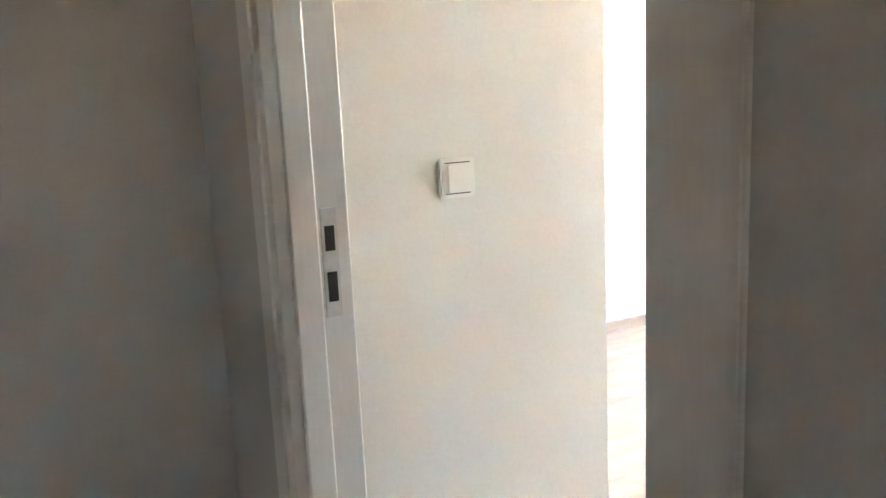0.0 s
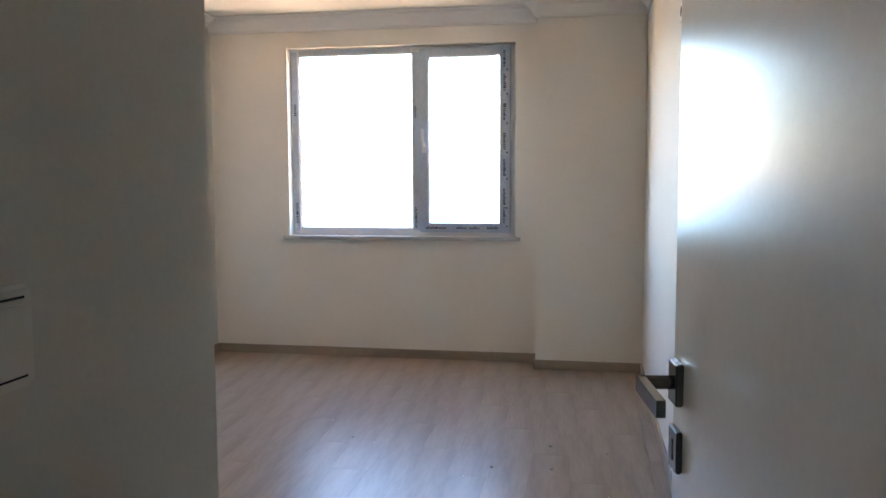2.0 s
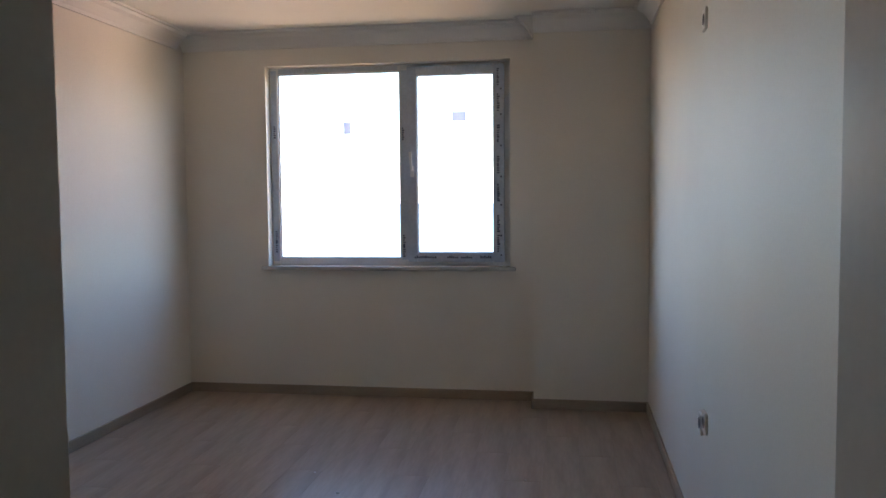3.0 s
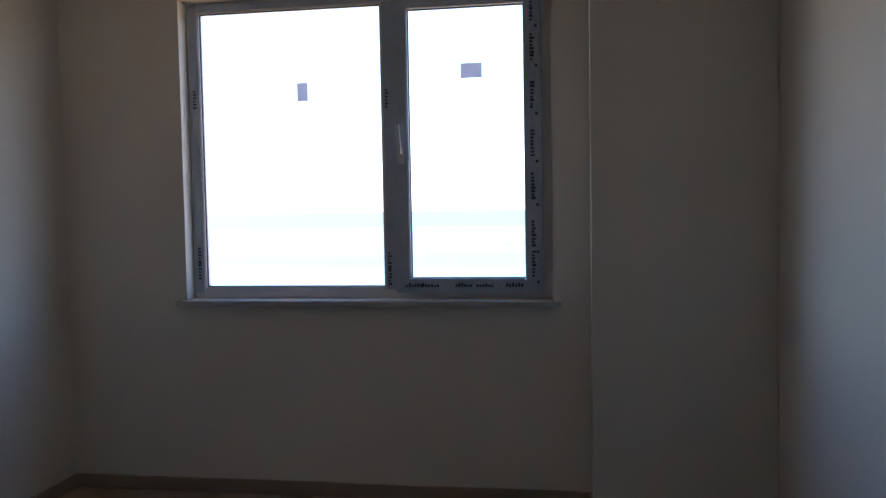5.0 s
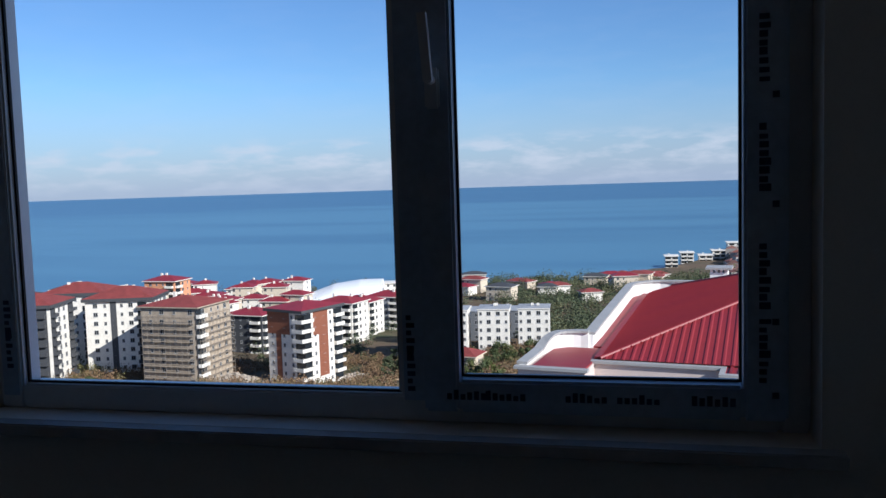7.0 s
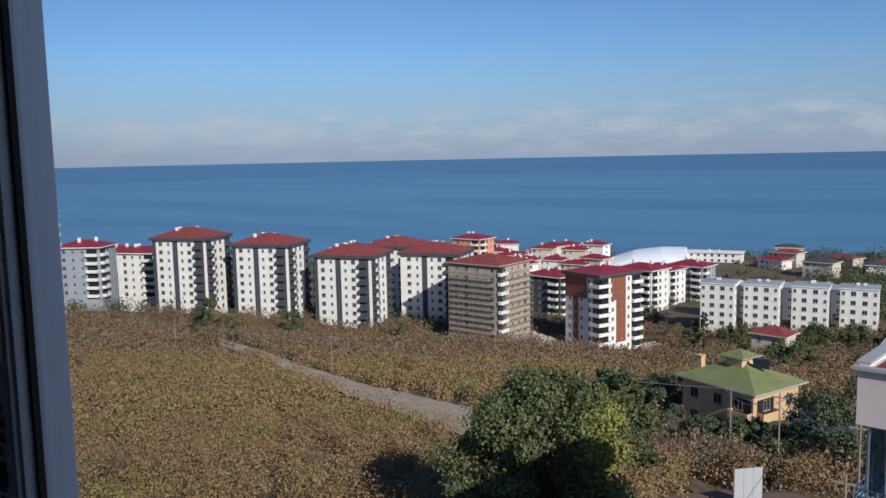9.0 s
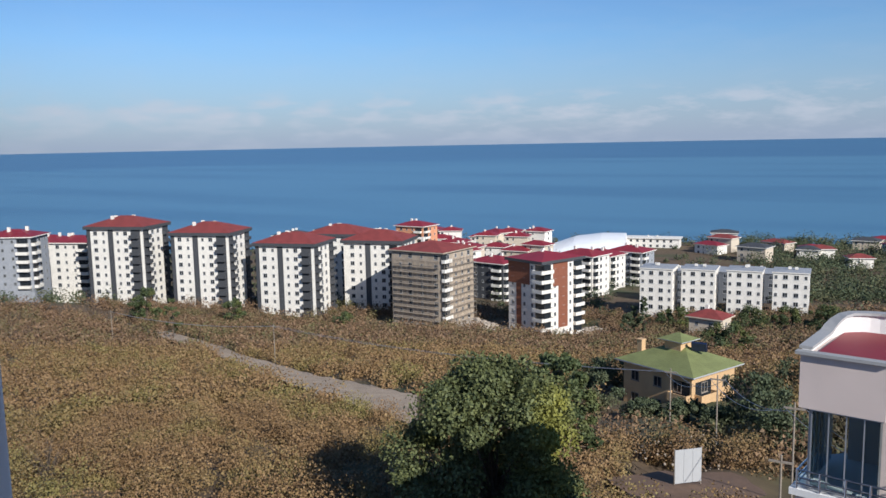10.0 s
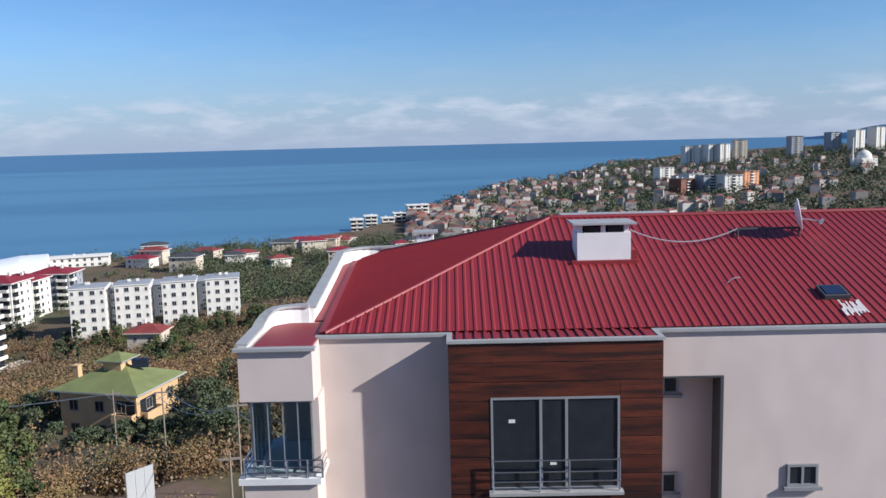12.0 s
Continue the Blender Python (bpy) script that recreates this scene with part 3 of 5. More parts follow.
def bushes(name, label, mat, b0, b1, d0, d1, number, count, rad, leaf, seed, skip=None, corners=4):
    r = np.random.default_rng(seed)
    b = r.uniform(b0, b1, number)
    d = np.sqrt(r.uniform(d0 ** 2, d1 ** 2, number))
    keep = np.ones(number, bool)
    for pb, pd, hb, hd in (skip or ()):
        keep &= ~((np.abs(b - pb) < hb) & (np.abs(d - pd) < hd))
    if b1 > 20 and d0 < 240:
        keep &= np.abs(d - ramp(b, [30, 34, 38.6, 43.4, 48.8, 55], [88, 100, 118, 150, 216, 300])) > ramp(b, [30, 40, 49], [13.0, 13.0, 15.0])
    b, d = b[keep], d[keep]
    R = rad * r.uniform(0.5, 1.6, len(b))
    z = land(b, d) + R * 0.55
    a = np.radians(b)
    c = np.stack([EX - d * np.sin(a), EY + d * np.cos(a), z], -1)
    me = array_mesh(name, leaves(c, leaf * np.ones(len(b)), count, R, 0.85, seed + 1, corners=corners), corners, [mat])
    return tagged(new(name, me), label, "bushes", kind="stuff")


CLEAR = ((12.5, 62, 4.5, 8), (13.2, 106, 5.6, 24), (22.3, 262, 4, 18), (30.5, 258, 4.5, 16), (11.2, 245, 2, 9), (26, 47, 5, 5))
bushes("hazel_bushes", "brown autumn hazel bushes covering the near slope", M_BUSH, 8, 68, 45, 95, 800, 600, 1.75, 0.105, 21, CLEAR)
bushes("hazel_bushes", "brown autumn hazel bushes on the slope", M_BUSH, 4, 70, 92, 170, 2000, 200, 1.9, 0.18, 22, CLEAR)
bushes("scrub", "thin brown scrub on the far slope", M_BUSH_FAR, -6, 74, 165, 300, 4600, 70, 2.1, 0.33, 23, CLEAR, 3)
bushes("scrub", "green and brown scrub round the houses", M_BUSH_FAR, -12, 20, 70, 290, 2300, 130, 1.9, 0.24, 24, CLEAR, 3)
bushes("woodland", "dark green woodland between the houses", M_TREE_DARK, -45, 9, 250, 560, 3000, 110, 4.0, 0.5, 25, ((8, 298, 9, 26),), 3)
bushes("woodland", "dark green woodland between the houses", M_TREE_DARK, 9, 72, 300, 555, 900, 90, 3.2, 0.5, 26, ((10, 300, 8, 30), (18.5, 500, 5, 40)), 3)
bushes("woodland", "distant wooded hillside", M_TREE_DARK, -48, -7, 560, 2000, 5200, 44, 6.0, 1.25, 27, None, 3)


def branch(bm, a, b, r0, r1):
    rod(bm, a, b, r0, 7, r1)


def tree(label, b, d, height, width, mat, seed, clumps=46, count=170, leaf=0.2, trunk=0.3):
    """A tree: tapered trunk, limbs, and a crown of many leaf clumps with gaps."""
    r = random.Random(seed)
    t = thing("tree", label, "tree", at=pose(*spot(b, d)))
    bm = bmesh.new()
    branch(bm, (0, 0, -0.5), (0.1, 0.1, height * 0.42), trunk, trunk * 0.6)
    cs, rs = [], []
    for i in range(clumps):
        a, h = r.uniform(0, math.tau), r.uniform(0.16, 0.94)
        env = math.sin(math.pi * min(1, 0.16 + h * 0.84)) ** 0.55 * width / 2
        q = env * r.uniform(0.35, 0.95)
        p = Vector((math.cos(a) * q, math.sin(a) * q, h * height))
        cs.append(p)
        rs.append(width * r.uniform(0.06, 0.16))
        if i % 3 == 0:
            branch(bm, (0.05, 0.05, height * r.uniform(0.15, 0.4)), p, trunk * 0.3, 0.03)
    part("trunk", bm, M_BARK, t, "brown bark")
    me = array_mesh("crown", leaves(np.array([list(c) for c in cs]), leaf * np.ones(len(cs)), count, np.array(rs), 0.85, seed, 0.2), 4, [mat])
    part("crown", me, mat, t, "leafy crown")
    return t


M_TREE_BIG = leaf_material("walnut_leaf", (0.055, 0.070, 0.030), (0.145, 0.158, 0.058), (0.38, 0.35, 0.055))
tree("large dense green tree with yellowing leaves below the window", 26.0, 47, 12.6, 12.2, M_TREE_BIG, 31, 120, 760, 0.115, 0.4)
tree("round green tree beside the larger tree", 20.6, 66, 10.0, 5.5, M_TREE, 32, 40, 260, 0.15)
tree("dark green tree before the apartment towers", 49.8, 262, 12, 10, M_TREE, 33, 34, 200, 0.22)
tree("thin yellow-green tree on the slope", 48.2, 205, 11, 4.5, M_TREE, 34, 20, 90, 0.2, 0.15)
tree("small green tree before the apartment towers", 44.2, 262, 9, 8, M_TREE, 35, 28, 180, 0.22)
for i, (b, d, h, w) in enumerate(((15.2, 96, 2.0, 6), (12.4, 95, 2.2, 6), (10.4, 92, 2.0, 5), (8.0, 92, 6.5, 8), (7.0, 78, 6.5, 8), (18.0, 122, 5, 10), (5.5, 110, 6, 9), (18.9, 105, 4.5, 8))):
    tree("dark green tree beside the yellow house", b, d, h, w, M_TREE_DARK, 40 + i, 30, 240, 0.14, 0.2)
for i, (b, d, h, w) in enumerate(((8.5, 255, 9, 12), (6.2, 262, 8, 10), (13.4, 270, 8, 12), (4.0, 240, 9, 11), (9.9, 180, 7, 12), (21.5, 120, 6, 8), (36.5, 252, 5, 9), (3.0, 190, 8, 12))):
    tree("green tree among brown scrub", b, d, h, w, M_TREE, 60 + i, 30, 150, 0.24, 0.2)
for i, (b, d, h, w) in enumerate(((15.5, 236, 13.5, 3.6), (16.1, 238, 11.5, 3.6), (16.6, 234, 8.5, 4.2))):
    tree("tall dark cypress tree on the slope", b, d, h, w, M_TREE_DARK, 70 + i, 40, 160, 0.2, 0.2)
for i, (b, d) in enumerate(((60, 66), (56.5, 74), (61.5, 80))):
    r = random.Random(90 + i)
    t = thing("bare_shrub", "leafless grey shrub on the near slope", "shrub", at=pose(*spot(b, d)))
    bm = bmesh.new()
    for k in range(34):
        a, q, h = r.uniform(0, math.tau), r.uniform(0.2, 1.9), r.uniform(1.6, 4.0)
        mid = Vector((math.cos(a) * q * 0.4, math.sin(a) * q * 0.4, h * 0.55))
        rod(bm, (0, 0, -0.2), mid, 0.05, 5, 0.03)
        rod(bm, mid, (math.cos(a) * q, math.sin(a) * q, h), 0.03, 4, 0.01)
    part("stems", bm, M_BARK, t)

# dirt track across the slope
trk = bmesh.new()
prev = None
for i in range(60):
    b = 31.5 + (49.2 - 31.5) * i / 59
    d = float(ramp(b, [30, 34, 38.6, 43.4, 48.8, 55], [88, 100, 118, 150, 216, 300]))
    h = float(ramp(b, [30, 40, 49], [7.6, 7.0, 7.6])) + 0.5 * math.sin(i * 1.3)
    row = []
    for k in range(5):
        dd = d + (k / 2 - 1) * h * 1.5
        x, y = polar(b, dd)
        row.append(trk.verts.new((x, y, float(land(np.float64(b), np.float64(dd))) + 0.75)))
    if prev:
        for k in range(4):
            trk.faces.new((prev[k], row[k], row[k + 1], prev[k + 1]))
    prev = row
bmesh.ops.recalc_face_normals(trk, faces=trk.faces[:])
structure("road", trk, M_TRACK, "pale dirt track across the hillside", "track")


def patch(name, label, b, d, rb, rd, mat, up):
    """A patch of bare ground with an uneven outline."""
    bm = bmesh.new()
    mid = bm.verts.new(spot(b, d, up))
    ring = []
    for i in range(28):
        a = math.tau * i / 28
        k = 1 + 0.16 * math.sin(a * 3 + 1) + 0.1 * math.sin(a * 7)
        ring.append(bm.verts.new(spot(b + rb * k * math.cos(a), d + rd * k * math.sin(a), up)))
    for i in range(28):
        bm.faces.new((mid, ring[i], ring[(i + 1) % 28]))
    bmesh.ops.recalc_face_normals(bm, faces=bm.faces[:])
    structure(name, bm, mat, label, "ground")


patch("pavement_1", "bare brown yard with stones", 12.0, 60, 4.8, 7, M_EARTH, 0.6)
patch("pavement_2", "bare reddish building ground", 20.5, 258, 4.5, 14, M_EARTH, 0.7)
patch("pavement_3", "bare building ground with rubble", 27.5, 256, 3.6, 12, M_RUBBLE, 0.7)


def rubble(label, b, d, spread, n, size, seed, mat):
    r = random.Random(seed)
    bm = bmesh.new()
    for i in range(n):
        a, q = r.uniform(0, math.tau), spread * math.sqrt(r.random())
        x, y, z = spot(b, d)
        h = max(0, 1 - q / spread) * spread * 0.35
        bmesh.ops.create_icosphere(bm, subdivisions=1, radius=size * r.uniform(0.5, 1.4), matrix=pose(x + q * math.cos(a), y + q * math.sin(a) * 0.6, z + h * r.random() + 0.7, r.uniform(0, 90), r.uniform(0, 90), 0) @ Matrix.Diagonal((1, r.uniform(0.6, 1), r.uniform(0.4, 0.9), 1)))
    tagged(part("rubble_heap", bm, mat), label, "rubble", kind="stuff")


rubble("pale heap of building rubble beside the unfinished block", 27.2, 254, 8, 320, 1.1, 5, M_RUBBLE)
rubble("heap of stones on reddish earth", 18.6, 262, 8, 160, 0.9, 6, M_RUBBLE)
rubble("row of pale stones along the yard", 11.5, 72, 6, 160, 0.11, 8, M_RUBBLE)


# ---------------------------------------------------------------- buildings
def window_mesh(w, h, frame=M_WFRAME):
    """A window seen from outside, in the xz plane facing -y: frame ring with sill, pane set back."""
    bm = bmesh.new()
    t = min(0.09, w * 0.08)
    for r in ((-w / 2, -w / 2 + t, -0.06, 0.05, 0, h), (w / 2 - t, w / 2, -0.06, 0.05, 0, h), (-w / 2 + t, w / 2 - t, -0.06, 0.05, 0, t), (-w / 2 + t, w / 2 - t, -0.06, 0.05, h - t, h), (-t / 2, t / 2, -0.05, 0.05, t, h - t), (-w / 2 - 0.08, w / 2 + 0.08, -0.12, 0.0, -0.08, -0.002)):
        box(bm, *r)
    box(bm, -w / 2 + t, w / 2 - t, -0.02, 0.04, t, h - t, 1)
    return mesh_of("window", bm, frame, M_PANE)


def balcony_mesh(w, depth, rail, solid=True):
    bm = boxes((-w / 2, w / 2, -depth, 0, -0.12, 0.06))
    if solid:
        for r in ((-w / 2, w / 2, -depth, -depth + 0.1, 0.06, 1.0), (-w / 2, -w / 2 + 0.1, -depth + 0.1, 0, 0.06, 1.0), (w / 2 - 0.1, w / 2, -depth + 0.1, 0, 0.06, 1.0)):
            box(bm, *r)
    box(bm, -w / 2 + 0.15, w / 2 - 0.15, -0.03, 0.02, 0.1, 2.5, 1)
    return mesh_of("balcony", bm, rail, M_PANE)


WIN_S, WIN_M = window_mesh(0.9, 1.2), window_mesh(1.5, 1.5)
BALC_W, BALC_G = balcony_mesh(4.2, 1.3, M_RENDER), balcony_mesh(4.2, 1.3, M_MIDGREY)
BALC_D = balcony_mesh(3.4, 1.2, M_GREYR)


def hip_roof(w, d, h, over=0.7, thick=0.35):
    bm = bmesh.new()
    a, b = w / 2 + over, d / 2 + over
    r = max(0.2, a - b) if a > b else 0.2
    lo = [bm.verts.new(p) for p in ((-a, -b, 0), (a, -b, 0), (a, b, 0), (-a, b, 0))]
    e = [bm.verts.new((v.co.x, v.co.y, thick)) for v in lo]
    t = [bm.verts.new((-r, 0, thick + h)), bm.verts.new((r, 0, thick + h))]
    bm.faces.new(lo[::-1])
    for i in range(4):
        j = (i + 1) % 4
        bm.faces.new((lo[i], lo[j], e[j], e[i])).material_index = 1
    for f in ((e[0], e[1], t[1], t[0]), (e[2], e[3], t[0], t[1])):
        bm.faces.new(f)
    bm.faces.new((e[1], e[2], t[1]))
    bm.faces.new((e[3], e[0], t[0]))
    return bm


FACE = {"front": 0, "right": 90, "back": 180, "left": -90}


def on_face(face, w, d, s, z, out=0.0):
    """Pose on a face of a w x d block, s metres along it from its middle."""
    half = d / 2 if face in ("front", "back") else w / 2
    return pose(0, 0, 0, 0, 0, FACE[face]) @ pose(s, -half - out, z)


def block(label, b, d, rot, w, dep, floors, wall, roof, eave=M_GREYR, layout=(), roof_h=2.4, eave_h=0.35, base=None, storey=3.0, chim=2, over=0.9, name="apartment_building", group="apartment blocks"):
    """A block of flats. layout: rows of (face, s, kind), kind 'm','s' windows or 'w','g','d' balconies, repeated on each storey."""
    x, y, z = spot(b, d)
    z = base if base is not None else z
    t = thing(name, label, "building", at=pose(x, y, z, 0, 0, rot), group=group)
    h = floors * storey
    part("wall", boxes((-w / 2, w / 2, -dep / 2, dep / 2, -6, h)), wall, t)
    rf = part("roof", hip_roof(w, dep, roof_h, over, eave_h), [roof, eave], t, at=pose(0, 0, h))
    r = random.Random(int(b * 10 + d))
    for i in range(chim):
        cx, cy = r.uniform(-w / 4, w / 4), r.uniform(-dep / 5, dep / 5)
        part("chimney", boxes((cx - 0.5, cx + 0.5, cy - 0.4, cy + 0.4, 0.8, roof_h + 1.2)), M_RENDER, rf)
    kinds = {"m": ("window", WIN_M, 0.9), "s": ("window", WIN_S, 1.0), "w": ("balcony", BALC_W, 0.05), "g": ("balcony", BALC_G, 0.05), "d": ("balcony", BALC_D, 0.05)}
    for fl in range(floors):
        for face, s, k in layout:
            nm, me, up = kinds[k]
            part(nm, me, None, t, at=on_face(face, w, dep, s, fl * storey + up, 0.002))
    return t


def stripe(t, face, w, d, s, width, z0, z1, mat, out=0.12):
    part("cladding", boxes((-width / 2, width / 2, -out, -0.004, z0, z1)), mat, t, at=on_face(face, w, d, s, 0))


TOWER = [("front", -7.6, "m"), ("front", -4.4, "s"), ("front", 1.2, "s"), ("front", 4.2, "m"), ("front", 8.0, "d"), ("right", -6.3, "d"), ("right", -2.2, "m"), ("right", 1.4, "m"), ("right", 6.0, "d"), ("left", 5.5, "d")]
for b, d, z in ((50.6, 318, -54.5), (45.4, 306, -57.0), (39.8, 292, -60.5)):
    t = block("white and dark grey apartment tower with clay-red hip roof", b, d, 14 if b < 42 else 18, 22, 17, 9, M_RENDER, M_TILE, layout=TOWER, base=z, chim=3, roof_h=3.2, eave_h=1.1, group="white apartment towers")
    stripe(t, "front", 22, 17, -1.6, 2.0, -4, 27, M_GREYR)
    stripe(t, "front", 22, 17, 8.2, 3.6, -4, 27, M_GREYR, 0.1)
    stripe(t, "front", 22, 17, -10.3, 1.4, -4, 27, M_GREYR, 0.1)
    stripe(t, "right", 22, 17, 6.6, 3.4, -4, 27, M_GREYR, 0.1)
    stripe(t, "right", 22, 17, -6.9, 2.6, -4, 27, M_GREYR, 0.1)
for b, d, z, fl in ((36.6, 330, -62.0, 9), (33.9, 300, -61.5, 9)):
    t = block("white and dark grey apartment tower behind the others", b, d, 14, 22, 17, fl, M_RENDER, M_TILE, layout=TOWER, base=z, chim=2, roof_h=3.2, eave_h=1.1, group="white apartment towers")
    stripe(t, "front", 22, 17, -1.6, 2.0, -4, 27, M_GREYR)

# unfinished block in scaffolding
t = block("unfinished concrete apartment block wrapped in scaffolding", 30.2, 266, -5, 20, 18, 9, M_CONCRETE, M_TILE, M_CONCRETE, [("front", -6.5, "s"), ("front", -2.5, "m"), ("front", 2.0, "s"), ("front", 7.6, "m"), ("right", -6.0, "m"), ("right", -1.5, "s"), ("right", 2.2, "s"), ("right", 6.0, "m")], base=-60.5, chim=1)
sc = bmesh.new()
for face, w2, d2, L in (("front", 20, 18, 18.0), ("right", 20, 18, 17.0)):
    for o in (0.4, 1.3):
        for i in range(10):
            s = -L / 2 + L * i / 9
            m = on_face(face, w2, d2, s, 0, o)
            rod(sc, m @ Vector((0, 0, 0)), m @ Vector((0, 0, 25)), 0.05, 4)
        for k in range(13):
            m = on_face(face, w2, d2, 0, 1.9 * k + 1.5, o)
            rod(sc, m @ Vector((-L / 2, 0, 0)), m @ Vector((L / 2, 0, 0)), 0.05, 4)
part("scaffolding", sc, M_POLE, t, "scaffold poles")
dk = bmesh.new()
for face, w2, d2, L in (("front", 20, 18, 18.0), ("right", 20, 18, 17.0)):
    for k in range(12):
        m = on_face(face, w2, d2, 0, 1.9 * k + 1.6, 0.8)
        bmesh.ops.create_cube(dk, size=1, matrix=m @ Matrix.Diagonal((L, 0.6, 0.06, 1)))
part("deck_boards", dk, M_POLE, t, "scaffold boards")
for fl in range(9):
    part("balcony", BALC_W, None, t, at=on_face("right", 20, 18, -7.4, fl * 3 + 0.05, 0.002))

# brown and white block
BW = [("front", -5.5, "s"), ("front", -0.2, "s"), ("front", 3.2, "s"), ("front", 6.6, "w"), ("right", -7.0, "w"), ("right", -3.2, "s"), ("right", 0.6, "s"), ("right", 3.8, "s"), ("right", 7.2, "w")]
t = block("white apartment block with brown cladding and red roof", 22.3, 262, -22, 15, 18, 9, M_RENDER, M_TILE_RED, M_GREYR, BW, base=-63.8, roof_h=1.9, eave_h=0.9, chim=3)
stripe(t, "right", 15, 18, 0.4, 4.2, 6, 27, M_BROWNR)
stripe(t, "right", 15, 18, -2.9, 2.4, 19.5, 27, M_BROWNR, 0.11)
stripe(t, "front", 15, 18, -2.6, 9.6, 20, 27, M_BROWNR)
stripe(t, "front", 15, 18, -2.7, 2.2, 1, 20, M_BROWNR, 0.11)

# red and white block at the head of the slope
RW = [("front", -6.0, "s"), ("front", -2.6, "s"), ("front", 2.4, "w"), ("front", 6.6, "m"), ("right", -5, "w"), ("right", 0, "w"), ("right", 5, "w"), ("left", 4, "w")]
t = block("red and white apartment block with balconies", 61.2, 268, 42, 19, 15, 10, M_RENDER2, M_TILE_RED, M_RENDER, RW, base=-44.5, chim=2)
stripe(t, "front", 19, 15, -4.4, 7.4, 18, 30, M_REDR)
stripe(t, "front", 19, 15, 6.8, 3.4, 18, 30, M_REDR)
stripe(t, "front", 19, 15, 2.4, 4.6, 3, 17, M_MIDGREY, 0.06)

MID = [("front", -5, "m"), ("front", -1.5, "s"), ("front", 2.0, "s"), ("front", 5.6, "w"), ("right", -4, "w"), ("right", 0, "m"), ("right", 4, "s")]
for b, d, rot, fl, base, wall, roof, lab in (
        (57.2, 330, 30, 6, -47.5, M_MIDGREY, M_TILE_RED, "grey apartment block with dark red roof"),
        (55.2, 380, 20, 5, -52.0, M_RENDER2, M_TILE_RED, "cream apartment block with red roof"),
        (53.6, 350, 20, 6, -53.0, M_RENDER, M_TILE_RED, "white apartment block with red roof"),
        (39.8, 420, 10, 8, -68.5, M_RENDER, M_GREYR, "white apartment block with dark roof"),
        (37.0, 440, 8, 8, -68.5, M_RENDER, M_GREYR, "white apartment block with dark roof"),
        (34.3, 410, 8, 8, -68.5, M_RENDER2, M_TILE, "cream apartment block with red roof"),
        (31.3, 420, -4, 9, -68.5, M_ORANGE, M_TILE_RED, "orange apartment block with red roof"),
        (33.0, 350, 4, 8, -64.0, M_RENDER2, M_TILE, "cream apartment block with red roof"),
        (25.8, 330, -10, 7, -68.5, M_GREYR, M_TILE_RED, "dark grey apartment block with red roof"),
        (19.6, 350, -14, 7, -68.5, M_RENDER, M_TILE_RED, "white apartment block with red roof"),
        (18.4, 372, -14, 6, -68.5, M_RENDER, M_TILE_RED, "white apartment block with red roof"),
        (16.4, 385, -10, 6, -68.5, M_MIDGREY, M_TILE_RED, "grey apartment block with red roof")):
    block(lab, b, d, rot, 17, 13, fl, wall, roof, M_RENDER, MID, base=base, roof_h=2.2, group="apartment blocks near the coast")
r = random.Random(12)
for i in range(26):
    b, d = r.uniform(22.5, 30.5), r.uniform(400, 520)
    block("small white house with red roof near the coast", b, d, r.uniform(-30, 30), r.uniform(11, 15), r.uniform(9, 12), r.choice((4, 5, 5)), r.choice((M_RENDER, M_RENDER2)), M_TILE_RED, M_RENDER, MID[:2] + MID[5:6], base=-69.0, roof_h=2.0, chim=1, name="town_house", group="houses near the coast")

# four white flat-roofed blocks and the grey one between them
M_DIM = material("dim_grey_render", (0.16, 0.165, 0.175), 0.85, scale=0.5, vary=0.06, fine=3, bump=0.02)
FLATS = [("front", -4.6, "s"), ("front", -1.7, "m"), ("front", 1.7, "m"), ("front", 4.6, "s"), ("right", -3, "s"), ("right", 3, "s"), ("left", -3, "s"), ("left", 3, "s")]
for b in (14.5, 11.8, 8.9, 6.1):
    block("white five-storey apartment block with flat dark roof", b, 297, 4, 11.2, 11, 5, M_RENDER, M_MIDGREY, M_RENDER, FLATS, base=-59.4, roof_h=0.4, chim=2, over=0.3, group="white five-storey blocks")
for b in (13.2, 10.3, 7.5):
    block("grey apartment block between white blocks", b, 330, 0, 13, 12, 5, M_DIM, M_MIDGREY, M_MIDGREY, FLATS, base=-65.0, roof_h=0.4, chim=1, over=0.3, group="grey blocks behind")
for i in range(22):
    b, d = r.uniform(-10, 12), r.uniform(455, 560)
    block("low house with red or grey roof by the shore", b, d, r.uniform(-30, 30), r.uniform(10, 16), r.uniform(8, 11), r.choice((2, 2, 3)), r.choice((M_RENDER, M_RENDER2, M_RENDER2)), r.choice((M_TILE, M_TILE_RED, M_GREYR)), M_RENDER, MID[:2], base=-67.0, roof_h=1.8, chim=0, name="town_house", group="houses by the shore")
block("small cream house with clay-red roof among scrub", 11.1, 246, -12, 9.5, 7.5, 1, M_RENDER2, M_TILE, M_RENDER2, [("front", -2.4, "s"), ("front", 1.8, "s"), ("right", 0, "s")], base=spot(11.1, 246)[2] + 3.0, storey=3.3, roof_h=1.9, chim=1, name="house", group="")
block("long white building by the shore", 14.9, 520, 8, 32, 12, 3, M_RENDER, M_RENDER, M_RENDER, [("front", s, "m") for s in (-13, -9, -5, -1, 3, 7, 11)], base=-69.5, roof_h=0.3, chim=2, group="")

